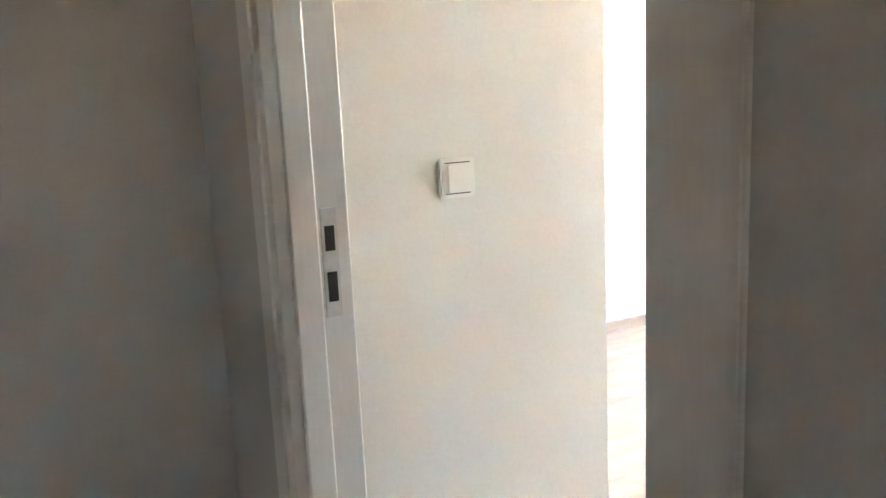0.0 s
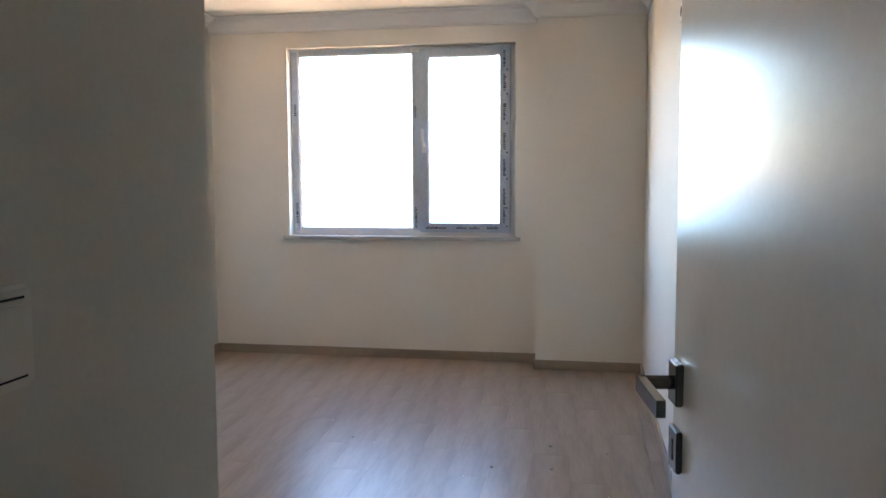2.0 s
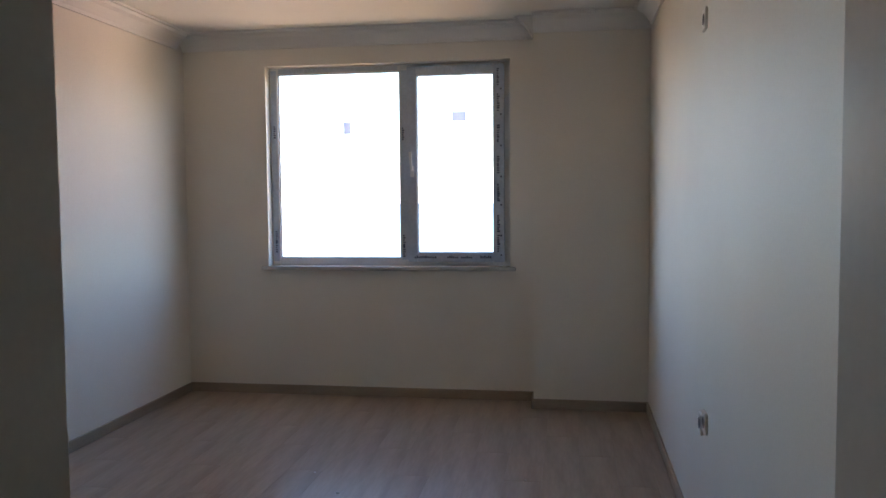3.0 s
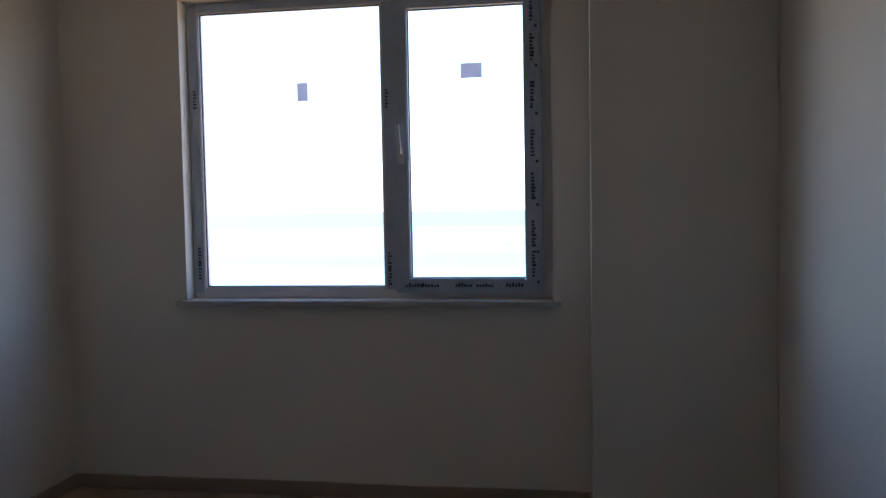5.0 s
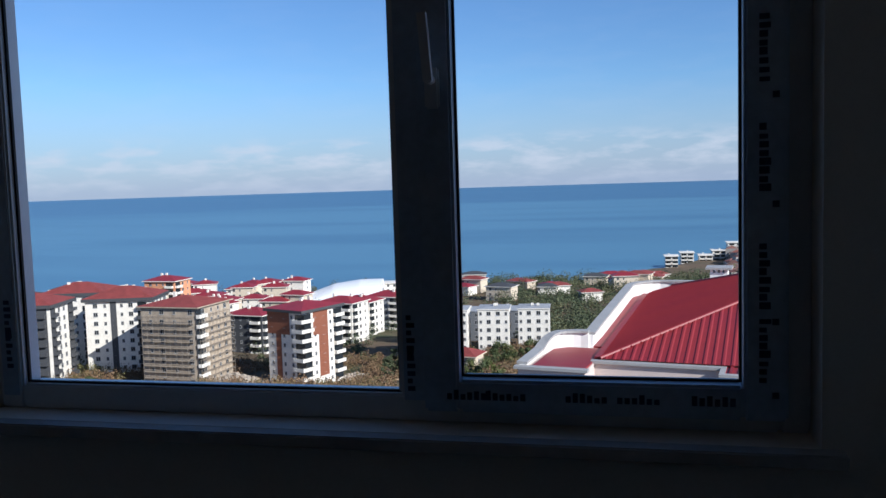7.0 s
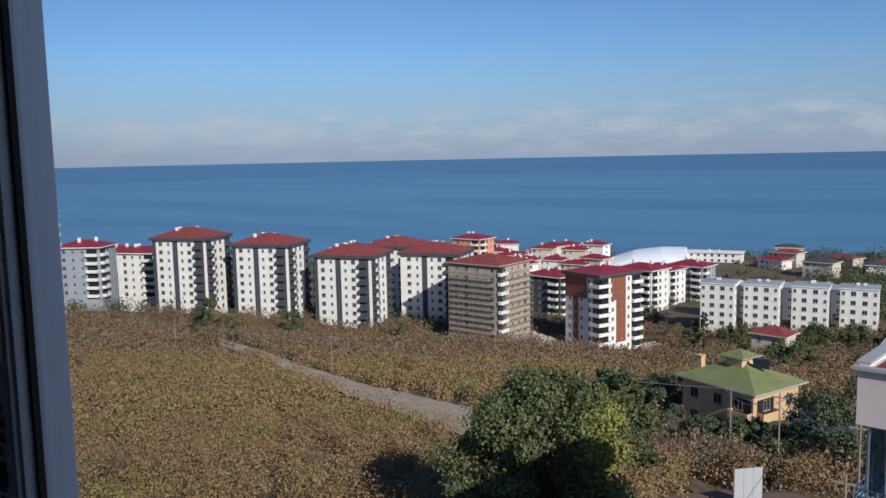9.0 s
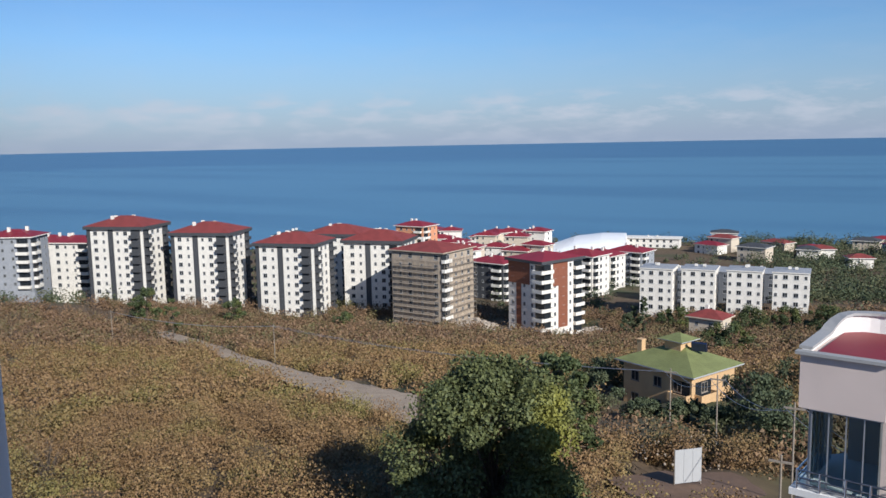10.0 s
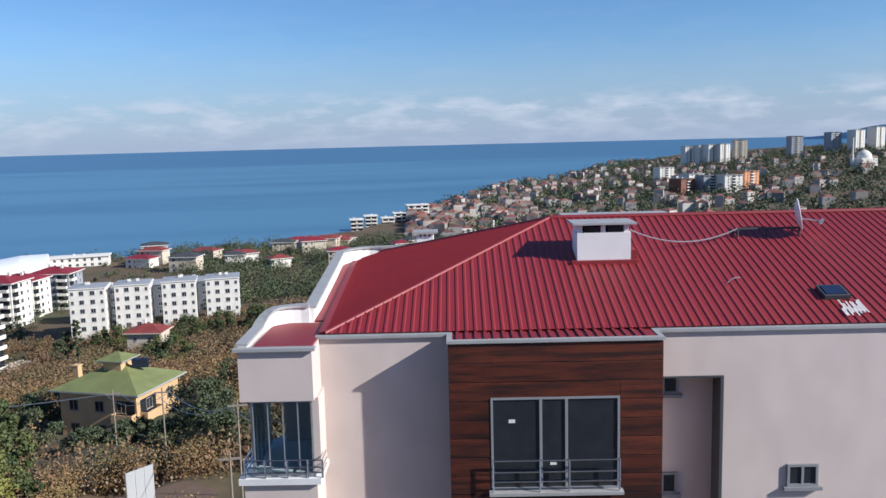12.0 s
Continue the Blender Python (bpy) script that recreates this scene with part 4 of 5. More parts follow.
# white vaulted sports hall
x, y, z = spot(19.4, 500)
hall = thing("sports_hall", "large white vaulted sports hall by the sea", "building", at=pose(x, y, -69.5, 0, 0, 14))
bm = bmesh.new()
rings = []
for i in range(15):
    a = math.pi * i / 14
    rings.append([bm.verts.new((17 * k, -22 * math.cos(a), 14.0 * math.sin(a) ** 0.7 * (0.45 if k < -0.9 else 1.0 if k > 0 else 0.85))) for k in (-1.35, -0.4, 0.55, 1.35)])
for i in range(14):
    for k in range(3):
        bm.faces.new((rings[i][k], rings[i + 1][k], rings[i + 1][k + 1], rings[i][k + 1]))
bm.faces.new([q[0] for q in rings][::-1])
bm.faces.new([q[3] for q in rings])
bmesh.ops.recalc_face_normals(bm, faces=bm.faces[:])
part("shell", bm, M_WHITE_SHELL, hall, "white curved roof shell")
part("wing", boxes((-46, -22, -14, 10, -3, 5)), M_RENDER, hall)

# hotel by the shore and towers on the far hill
for b, d, w, fl, base in ((-7.5, 705, 18, 6, -71), (-6.3, 700, 12, 4, -71), (-5.4, 690, 10, 3, -71), (-4.2, 680, 10, 4, -71), (-3.2, 640, 9, 4, -70)):
    block("white hotel block by the shore", b, d, 0, w, 14, fl, M_RENDER, M_RENDER, M_RENDER, [("front", s, "w") for s in ((-6, 0, 6) if w > 15 else (-2.5, 2.5))], base=base, roof_h=0.4, chim=1, group="hotel blocks")
for b, d, fl, base, wall in ((-26.0, 1480, 13, -58, M_RENDER), (-26.7, 1480, 13, -57, M_RENDER), (-27.4, 1470, 13, -56, M_RENDER), (-28.1, 1470, 13, -55, M_RENDER), (-29.2, 1500, 15, -55, M_RENDER2), (-32.5, 1500, 14, -48, M_MIDGREY), (-34.7, 1520, 14, -43, M_MIDGREY), (-36.0, 1520, 14, -40, M_RENDER), (-37.1, 1540, 14, -36, M_RENDER), (-26.2, 930, 8, -65, M_RENDER), (-27.3, 910, 8, -66, M_MIDGREY), (-28.6, 900, 8, -65, M_RENDER), (-29.6, 920, 9, -65, M_ORANGE), (-25.6, 905, 7, -66, M_BROWNR), (-24.4, 1100, 8, -64, M_RENDER)):
    block("tall apartment tower on the far hillside", b, d, r.uniform(-10, 20), 20, 18, fl, wall, M_GREYR, wall, [("front", -6, "m"), ("front", 0, "w"), ("front", 6, "m")], base=base, roof_h=0.6, chim=1, group="far hillside towers")

# the far town on the hillside, more houses than one can count
tv, tvr = [], []
rt = np.random.default_rng(5)
for i in range(620):
    b = rt.uniform(-44, -7)
    lo = 560 if b > -14 else 620
    d = rt.uniform(lo, min(float(shore(b)) - 40, 2000))
    if rt.random() < smooth(-b, 27, 38) * 0.75:
        continue
    x, y, z = spot(b, d)
    w, dp, h = rt.uniform(7, 12), rt.uniform(6, 10), rt.uniform(4, 10)
    a = rt.uniform(-0.6, 0.6)
    c, s = math.cos(a), math.sin(a)
    P = [(x + c * u - s * v, y + s * u + c * v) for u, v in ((-w / 2, -dp / 2), (w / 2, -dp / 2), (w / 2, dp / 2), (-w / 2, dp / 2))]
    for q in range(4):
        p0, p1 = P[q], P[(q + 1) % 4]
        tv += [(*p0, z - 4), (*p1, z - 4), (*p1, z + h), (*p0, z + h)]
    for q in range(4):
        p0, p1 = P[q], P[(q + 1) % 4]
        tvr += [(*p0, z + h), (*p1, z + h), (x, y, z + h + 2.2)]
M_TOWN = leaf_material("mixed_render", (0.18, 0.165, 0.15), (0.56, 0.52, 0.48), (0.40, 0.31, 0.25))
M_TOWNR = leaf_material("mixed_roofs", (0.10, 0.06, 0.05), (0.30, 0.11, 0.08), (0.22, 0.16, 0.13))
tagged(part("far_town", array_mesh("far_town", tv, 4, [M_TOWN]), None), "far town of pale houses along the coast", "town", kind="stuff")
tagged(part("far_town_roofs", array_mesh("far_town_roofs", tvr, 3, [M_TOWNR]), None), "red and brown roofs of the far town", "roofs", kind="stuff")
x, y, z = spot(-36.5, 1150)
mq = thing("mosque", "white domed mosque with minaret on the far hillside", "mosque", at=pose(x, y, z))
bm = bmesh.new()
bmesh.ops.create_uvsphere(bm, u_segments=20, v_segments=10, radius=9, matrix=pose(0, 0, 11))
part("dome", bm, M_RENDER, mq)
part("wall", boxes((-11, 11, -11, 11, -6, 10)), M_RENDER, mq)
part("minaret", rod(bmesh.new(), (-16, 0, -5), (-16, 0, 36), 1.6, 10, 0.9), M_RENDER, mq)
# far headland; the haze of distance is painted in as pale blue-grey
M_HEADLAND = material("haze_tinted_headland", (0.40, 0.47, 0.57), 1.0, scale=0.004, vary=0.04, fine=0.02, bump=0.0)
bm = bmesh.new()
prev = None
for i in range(60):
    b = -32.5 - i * 0.5
    x, y = polar(b, 4300)
    row = (bm.verts.new((x, y, -60)), bm.verts.new((x, y, -30 + 62 * float(smooth(i, 0, 13)) + 40 * float(smooth(i, 14, 50)) + 3 * math.sin(i * 0.9))))
    if prev:
        bm.faces.new((prev[0], row[0], row[1], prev[1]))
    prev = row
structure("backdrop", bm, M_HEADLAND, "far headland with haze in its colour", "headland")

# ---------------------------------------------------------------- the yellow house
x, y, z = spot(13.1, 113)
hs = thing("house", "yellow-orange house with green hip roof and chimney", "house", at=pose(x, y, z - 1.3, 0, 0, -24))
M_YHOUSE = material("apricot_render", (0.62, 0.40, 0.21), 0.9, scale=0.6, vary=0.06, fine=6, bump=0.05)
part("wall", boxes((-5.6, 5.6, -4.6, 4.6, -3, 6.6)), M_YHOUSE, hs)
rf = part("roof", hip_roof(11.2, 9.2, 2.3, 0.9, 0.18), [M_GREENROOF, M_WFRAME], hs, "green hip roof", at=pose(0, 0, 6.6))
part("dormer", boxes((-1.3, 1.3, -1.3, 1.3, 1.6, 3.2)), M_YHOUSE, rf)
part("dormer_roof", hip_roof(2.6, 2.6, 0.8, 0.7, 0.1), [M_GREENROOF, M_WFRAME], rf, at=pose(0, 0, 3.2))
part("chimney", boxes((-5.0, -4.2, -2.6, -1.8, 0.3, 2.6), (-5.1, -4.1, -2.7, -1.7, 2.6, 2.75)), M_YHOUSE, rf)
part("solar_heater", boxes((2.0, 4.0, -0.2, 0.2, 2.2, 3.4)), M_SOLAR, rf, at=pose(0, 0, 0, 18, 0, 20))
WH = window_mesh(1.3, 1.4, M_POLE)
for fl in range(2):
    for s in (-3.6, 0.2, 3.4):
        part("window", WH, None, hs, at=on_face("front", 11.2, 9.2, s, fl * 3.1 + 1.0, 0.002))
    for s in (-2.0, 2.6):
        part("window", WH, None, hs, at=on_face("right", 11.2, 9.2, s, fl * 3.1 + 1.0, 0.002))
    part("balcony", balcony_mesh(3.6, 1.1, M_YHOUSE), None, hs, at=on_face("right", 11.2, 9.2, -2.2, fl * 3.1 + 0.05, 0.002))
    part("balcony", balcony_mesh(3.0, 1.0, M_YHOUSE), None, hs, at=on_face("front", 11.2, 9.2, 4.0, fl * 3.1 + 0.05, 0.002))

# sign board, poles and overhead lines
x, y, z = spot(12.3, 62)
sg = thing("sign_board", "white sheet-metal board on posts seen from behind", "sign", at=pose(x, y, z + 0.6, 0, 0, 42))
for k in range(3):
    part("panel", boxes((-1.1 + k * 0.74, -1.1 + k * 0.74 + 0.72, -0.02, 0.02, 0.15, 2.8)), M_WFRAME, sg)
for xx in (-1.1, 1.1):
    part("post", rod(bmesh.new(), (xx, 0.06, -0.6), (xx, 0.06, 2.85), 0.05), M_POLE, sg)
POLES = ((10.5, 78, 7.5), (13.6, 92, 6.5), (5.6, 60, 8.0), (41.5, 150, 8), (52, 190, 8), (6.3, 50, 7))
for b, d, h in POLES:
    p = thing("utility_pole", "weathered utility pole on the slope", "pole", at=pose(*spot(b, d)), group="utility poles")
    part("post", rod(bmesh.new(), (0, 0, -0.5), (0, 0, h), 0.085, 8, 0.06), M_POLE, p)
    part("crossarm", boxes((-0.7, 0.7, -0.06, 0.06, h - 0.5, h - 0.38)), M_POLE, p)


def cable(label, p, q, sag, r=0.02, mat=M_CABLE, name="overhead_line"):
    bm = bmesh.new()
    p, q = Vector(p), Vector(q)
    pts = [p.lerp(q, i / 16) - Vector((0, 0, sag * 4 * (i / 16) * (1 - i / 16))) for i in range(17)]
    for a, c in zip(pts, pts[1:]):
        rod(bm, a, c, r, 5)
    return tagged(part(name, bm, mat), label, "cable", group="overhead lines")


for k in (-0.6, 0.6):
    a = Vector(spot(52, 190, 7.6))
    for i, (b, d, h) in enumerate(((41.5, 150, 7.6), (13.6, 92, 6.1), (10.5, 78, 7.1), (5.6, 60, 7.6), (-6, 45, 8.0))):
        c = Vector(spot(b, d, h)) + Vector((k, k * 0.4, 0))
        cable("thin overhead line between poles", a, c, 1.2, 0.024, M_METAL)
        a = c


# ================================================================ the neighbouring house
# its own frame: s to the right along the facade, q into the building, z as in the room
NB = thing("neighbour_house", "pinkish stucco house with ribbed red sheet roof", "house", at=pose(EX - 0.26, EY + 0.05, -0.14, 0, 0, -10.2))
QF, QB, ZE = 18.0, 31.0, -2.75          # facade line, back line, eave height
PITCH, RQ, RS = 0.30, 24.4, 3.05        # slope, ridge line, where the ridge begins
GROUND = -21.0
part("wall", boxes((-2.9, 0.07, QF, QB, GROUND, ZE - 0.02)), M_STUCCO, NB, "pinkish rough stucco wall")
part("wall", boxes((0.07, 4.63, QF - 0.65, QB, GROUND, ZE - 0.02)), M_STUCCO, NB, "stucco wall behind wood cladding")
part("wall", boxes((6.20, 17.0, QF, QB, GROUND, ZE - 0.02), (4.63, 6.20, QF, QB, ZE - 1.05, ZE - 0.02), (4.63, 6.20, QF + 0.55, QB, GROUND, ZE - 1.05)), M_STUCCO, NB, "pinkish rough stucco wall")
part("recess_trim", boxes((6.13, 6.20, QF - 0.03, QF + 0.54, GROUND, ZE - 1.05), (4.68, 6.13, QF - 0.03, QF + 0.02, ZE - 1.09, ZE - 1.05)), M_GREYR, NB, "dark grey trim round the recess")

# corner block with the glazed balcony, its back corner rounded
BS0, BS1, BQ0, BQ1 = -4.46, -2.87, 17.0, 19.7


def corner_plan(grow=0.0):
    pts = [(BS0 - grow, BQ0 - grow), (BS1 + grow, BQ0 - grow), (BS1 + grow, BQ1), (-2.9, BQ1 + grow)]
    r = 1.10 + grow
    cx, cy = BS0 + 1.10, BQ1 - 1.10
    for i in range(11):
        a = math.pi / 2 + (math.pi / 2) * i / 10
        pts.append((cx + r * math.cos(a), cy + r * math.sin(a)))
    return pts


bk = prism(bmesh.new(), corner_plan(), ZE - 1.14, ZE - 0.02)
part("corner_block", bk, M_STUCCO, NB, "stucco band above the glazed balcony")
bk = prism(bmesh.new(), corner_plan(), GROUND, ZE - 2.98)
part("corner_block", bk, M_STUCCO, NB, "stucco wall below the glazed balcony")
part("balcony_slab", prism(bmesh.new(), corner_plan(0.10), ZE - 2.98, ZE - 2.84), M_PARAPET, NB, "pale balcony slab")
part("balcony_back", boxes((-3.0, -2.81, 17.25, 18.0, ZE - 2.84, ZE - 1.14), (-4.0, -2.9, 19.2, 19.6, ZE - 2.84, ZE - 1.14)), M_STUCCO, NB)
M_BGLASS = glass_material("balcony_glass", (0.66, 0.73, 0.75))
gl_z0, gl_z1 = ZE - 2.78, ZE - 1.18
for i in range(4):
    s0 = -4.22 + i * 0.325
    part("glass_panel", boxes((s0 + 0.008, s0 + 0.317, 17.08, 17.092, gl_z0, gl_z1)), M_BGLASS, NB)
    part("mullion", boxes((s0 - 0.012, s0 + 0.012, 17.07, 17.10, gl_z0, gl_z1)), M_METAL, NB)
for i in range(5):
    q0 = 17.12 + i * 0.36
    part("glass_panel", boxes((-4.27, -4.258, q0 + 0.01, q0 + 0.35, gl_z0, gl_z1)), M_BGLASS, NB)
    part("mullion", boxes((-4.28, -4.25, q0 - 0.012, q0 + 0.012, gl_z0, gl_z1)), M_METAL, NB)
part("glazing_rail", boxes((-4.28, -2.9, 17.06, 17.11, gl_z1, gl_z1 + 0.04), (-4.28, -2.9, 17.06, 17.11, gl_z0 - 0.05, gl_z0)), M_METAL, NB)
rl = bmesh.new()
for z in (-2.44, -2.60, -2.72):
    rod(rl, (-4.42, 16.94, ZE + z), (-2.74, 16.94, ZE + z), 0.02)
    rod(rl, (-4.42, 16.94, ZE + z), (-4.42, 18.6, ZE + z), 0.02)
    rod(rl, (-2.74, 16.94, ZE + z), (-2.74, 17.5, ZE + z), 0.02)
part("balcony_rail", rl, M_CHROME, NB, "chrome tube railing")
for s in (-4.42, -3.98, -3.5, -3.05, -2.74):
    part("rail_post", rod(bmesh.new(), (s, 16.94, ZE - 2.84), (s, 16.94, ZE - 2.42), 0.025), M_CHROME, NB)

# coping along the eaves, and the parapet along the side
cp = boxes((-2.95, 0.0, QF - 0.08, QF + 0.09, ZE - 0.02, ZE + 0.045), (0.0, 4.70, QF - 0.75, QF - 0.60, ZE - 0.02, ZE + 0.045), (0.0, 0.12, QF - 0.60, QF + 0.09, ZE - 0.02, ZE + 0.045), (4.58, 4.70, QF - 0.60, QF + 0.09, ZE - 0.02, ZE + 0.045), (4.70, 17.0, QF - 0.08, QF + 0.09, ZE - 0.02, ZE + 0.045))
part("coping", cp, M_COPING, NB, "grey stone coping")
part("coping", boxes((BS0 - 0.08, BS1 + 0.08, BQ0 - 0.10, BQ0 + 0.10, ZE - 0.02, ZE + 0.045)), M_COPING, NB, "grey stone coping")
part("block_roof", boxes((BS0 + 0.3, -2.9, BQ0 + 0.1, BQ1 - 0.25, ZE - 0.02, ZE + 0.03)), M_ROOF, NB, "red sheet on the corner block")


def wall_along(pts, thick, z0, z1):
    """An upright wall of even thickness along plan points; z1 may differ point by point."""
    bm = bmesh.new()
    rows = []
    for i, p in enumerate(pts):
        a, c = Vector(pts[max(i - 1, 0)]), Vector(pts[min(i + 1, len(pts) - 1)])
        t = (c - a).normalized()
        n = Vector((-t.y, t.x)) * thick / 2
        p = Vector(p)
        h = z1[i] if isinstance(z1, list) else z1
        h0 = z0[i] if isinstance(z0, list) else z0
        rows.append([bm.verts.new((*(p + n), h0)), bm.verts.new((*(p - n), h0)), bm.verts.new((*(p - n), h)), bm.verts.new((*(p + n), h))])
    for u, v in zip(rows, rows[1:]):
        for k in range(4):
            m = (k + 1) % 4
            bm.faces.new((u[k], u[m], v[m], v[k]))
    bm.faces.new(rows[0][::-1])
    bm.faces.new(rows[-1])
    bmesh.ops.recalc_face_normals(bm, faces=bm.faces[:])
    return bm


curve = [(BS0 + 0.07, BQ0 + 0.1), (BS0 + 0.07, BQ1 - 1.10)] + [(BS0 + 1.10 + 1.03 * math.cos(a), BQ1 - 1.10 + 1.03 * math.sin(a)) for a in [math.pi - math.pi / 2 * i / 8 for i in range(1, 9)]]
hts = [ZE + 0.06 + 0.34 * float(smooth(i, 0, 5)) for i in range(len(curve))]
part("parapet", wall_along(curve, 0.14, ZE - 0.02, hts), M_PARAPET, NB, "white curved parapet")
part("coping", wall_along(curve, 0.26, hts, [h + 0.06 for h in hts]), M_COPING, NB, "grey coping on the curved parapet")
side = [(-3.34, BQ1 - 0.05), (-3.38, 21.0), (-3.68, 26.0), (-3.85, 28.6)] + [(-3.85 + 1.2 - 1.2 * math.cos(a), 28.6 + 1.4 * math.sin(a)) for a in [math.pi / 2 * i / 6 for i in range(1, 7)]] + [(-1.0, 30.0), (1.0, 30.1)]
flank = [(-3.34, BQ1 + 0.002), (-2.902, BQ1 + 0.002), (-2.902, 29.95), (-3.0, 29.85), (-3.55, 29.5), (-3.85, 28.6), (-3.68, 26.0), (-3.38, 21.0)]
part("wall", prism(bmesh.new(), flank, GROUND, ZE - 0.02), M_STUCCO, NB, "pinkish rough stucco wall")
part("gutter", prism(bmesh.new(), flank, ZE - 0.02, ZE + 0.03), M_ROOF, NB, "red sheet gutter behind the parapet")
sh = [ZE + 0.34, ZE + 0.42, ZE + 0.46, ZE + 0.46] + [ZE + 0.46] * 8
part("parapet", wall_along(side, 0.16, ZE - 0.3, sh), M_PARAPET, NB, "white parapet along the roof edge")
part("coping", wall_along(side, 0.28, sh, [h + 0.06 for h in sh]), M_COPING, NB, "grey coping on the parapet")


# ribbed sheet roof: hip end on the left, long front and back slopes
def roof_z(q):
    return ZE + 0.04 + PITCH * (q - QF)


RZ = roof_z(RQ)
HS = -2.75
rib, tile = bmesh.new(), bmesh.new()
back = QB - 0.2
v = [rib.verts.new(p) for p in ((HS, QF + 0.1, roof_z(QF + 0.1)), (17, QF + 0.1, roof_z(QF + 0.1)), (17, RQ, RZ), (RS, RQ, RZ), (HS - 0.65, back, roof_z(QF + 0.1)), (17, back, roof_z(QF + 0.1)))]
rib.faces.new((v[0], v[1], v[2], v[3]))
rib.faces.new((v[2], v[5], v[4], v[3]))
rib.faces.new((v[4], v[0], v[3]))
roof = part("roof", rib, M_ROOF, NB, "dark red ribbed metal roof")
rbs = bmesh.new()
up = Vector((0, -PITCH, 1)).normalized() * 0.022
s = HS + 0.12
while s < 17:
    q1 = RQ if s >= RS else QF + 0.1 + (RQ - QF - 0.1) * (s - HS) / (RS - HS)
    a, b = Vector((s, QF + 0.08, roof_z(QF + 0.08))), Vector((s, q1, roof_z(q1)))
    sec = ((-0.050, 0.0), (-0.022, 1.0), (0.022, 1.0), (0.050, 0.0))
    r0 = [rbs.verts.new(a + Vector((dx, 0, 0)) + up * k) for dx, k in sec]
    r1 = [rbs.verts.new(b + Vector((dx, 0, 0)) + up * k) for dx, k in sec]
    for k in range(3):
        rbs.faces.new((r0[k], r0[k + 1], r1[k + 1], r1[k]))
    rbs.faces.new(r0[::-1])
    s += 0.205
# the sheet runs on over the bay
part("bay_roof", boxes((0.12, 4.58, QF - 0.60, QF + 0.1, ZE - 0.02, ZE + 0.03)), M_ROOF, NB, "red sheet over the bay")
s = HS + 0.12
while s < 4.5:
    if s > 0.2:
        box(rbs, s - 0.035, s + 0.035, QF - 0.59, QF + 0.09, ZE + 0.0305, ZE + 0.062)
    s += 0.205
part("roof_ribs", rbs, M_ROOF, roof, "raised ribs of the red sheet")
rb2 = bmesh.new()
q = QF + 0.5
while q < back - 0.3:
    t = abs(q - RQ) / (RQ - QF)
    edge = HS - 0.65 * (q - QF) / (back - QF)
    s1 = RS - (RS - (HS if q < RQ else HS - 0.65)) * min(1, t)
    a, b = Vector((edge, q, roof_z(QF + 0.1))), Vector((s1, q, RZ - (RZ - roof_z(QF + 0.1)) * min(1, t)))
    if (b - a).length > 0.3:
        rod(rb2, a, b, 0.028, 4)
    q += 0.22
part("roof_ribs", rb2, M_ROOF, roof, "raised ribs of the red sheet")
rg = bmesh.new()
rod(rg, (RS, RQ, RZ + 0.01), (17, RQ, RZ + 0.01), 0.07, 8)
rod(rg, (HS, QF + 0.1, roof_z(QF + 0.1) + 0.01), (RS, RQ, RZ + 0.01), 0.05, 8)
rod(rg, (HS - 0.65, back, roof_z(QF + 0.1) + 0.01), (RS, RQ, RZ + 0.01), 0.05, 8)
part("ridge_cap", rg, M_ROOF, roof, "red ridge and hip caps")
part("gutter_flashing", wall_along([(HS - 0.08, QF + 0.2), (HS - 0.67, 29.4)], 0.16, ZE, ZE + 0.09), M_ROOF, roof, "red flashing beside the parapet")

# roof furniture
ch = thing("chimney", "white rendered chimney with stone slab on the red roof", "chimney", at=NB.matrix_basis @ pose(4.13, 21.4, roof_z(21.4)))
part("stack", boxes((-0.70, 0.70, -0.02, 0.9, -0.25, 0.78)), M_PARAPET, ch)
part("cap", rounded(-0.84, 0.84, -0.14, 1.02, 0.98, 1.04, 0.01), M_COPING, ch, "grey stone slab")
for sx in (-0.62, -0.02, 0.58):
    part("pier", boxes((sx - 0.06, sx + 0.06, 0.0, 0.85, 0.78, 0.98)), M_PARAPET, ch)
part("vent_opening", boxes((-0.5, -0.12, 0.02, 0.8, 0.785, 0.93), (0.1, 0.48, 0.02, 0.8, 0.785, 0.93)), M_DARK, ch)
part("flashing", boxes((-0.86, 0.86, -0.16, -0.02, -0.06, 0.06), (0.70, 0.86, -0.02, 0.95, -0.03, 0.30)), M_ROOF, ch, "red sheet flashing")
for sx, qq, w, h, zz in ((5.6, 27.4, 3.3, 0.5, roof_z(21.4)), (-0.9, 30.2, 0.62, 0.9, ZE - 0.1)):
    c2 = thing("chimney", "white chimney with flat stone slab behind the roof", "chimney", at=NB.matrix_basis @ pose(sx, qq, zz))
    part("stack", boxes((-w / 2, w / 2, 0, 0.7, -1.2, h)), M_PARAPET, c2)
    part("cap", boxes((-w / 2 - 0.15, w / 2 + 0.15, -0.12, 0.85, h + 0.12, h + 0.19)), M_COPING, c2)
    for k in range(4):
        px = -w / 2 + 0.06 + (w - 0.12) * k / 3
        part("pier", boxes((px - 0.05, px + 0.05, 0.02, 0.68, h, h + 0.12)), M_PARAPET, c2)
dish = thing("satellite_dish", "white satellite dish on a dark metal stand", "satellite dish", at=NB.matrix_basis @ pose(9.75, 22.7, roof_z(22.7)))
bm = bmesh.new()
bmesh.ops.create_uvsphere(bm, u_segments=28, v_segments=18, radius=1.0)
bmesh.ops.delete(bm, geom=[q for q in bm.verts if q.co.z > -0.86], context="VERTS")
for q in bm.verts:
    q.co.z = (q.co.z + 0.86) * 1.0
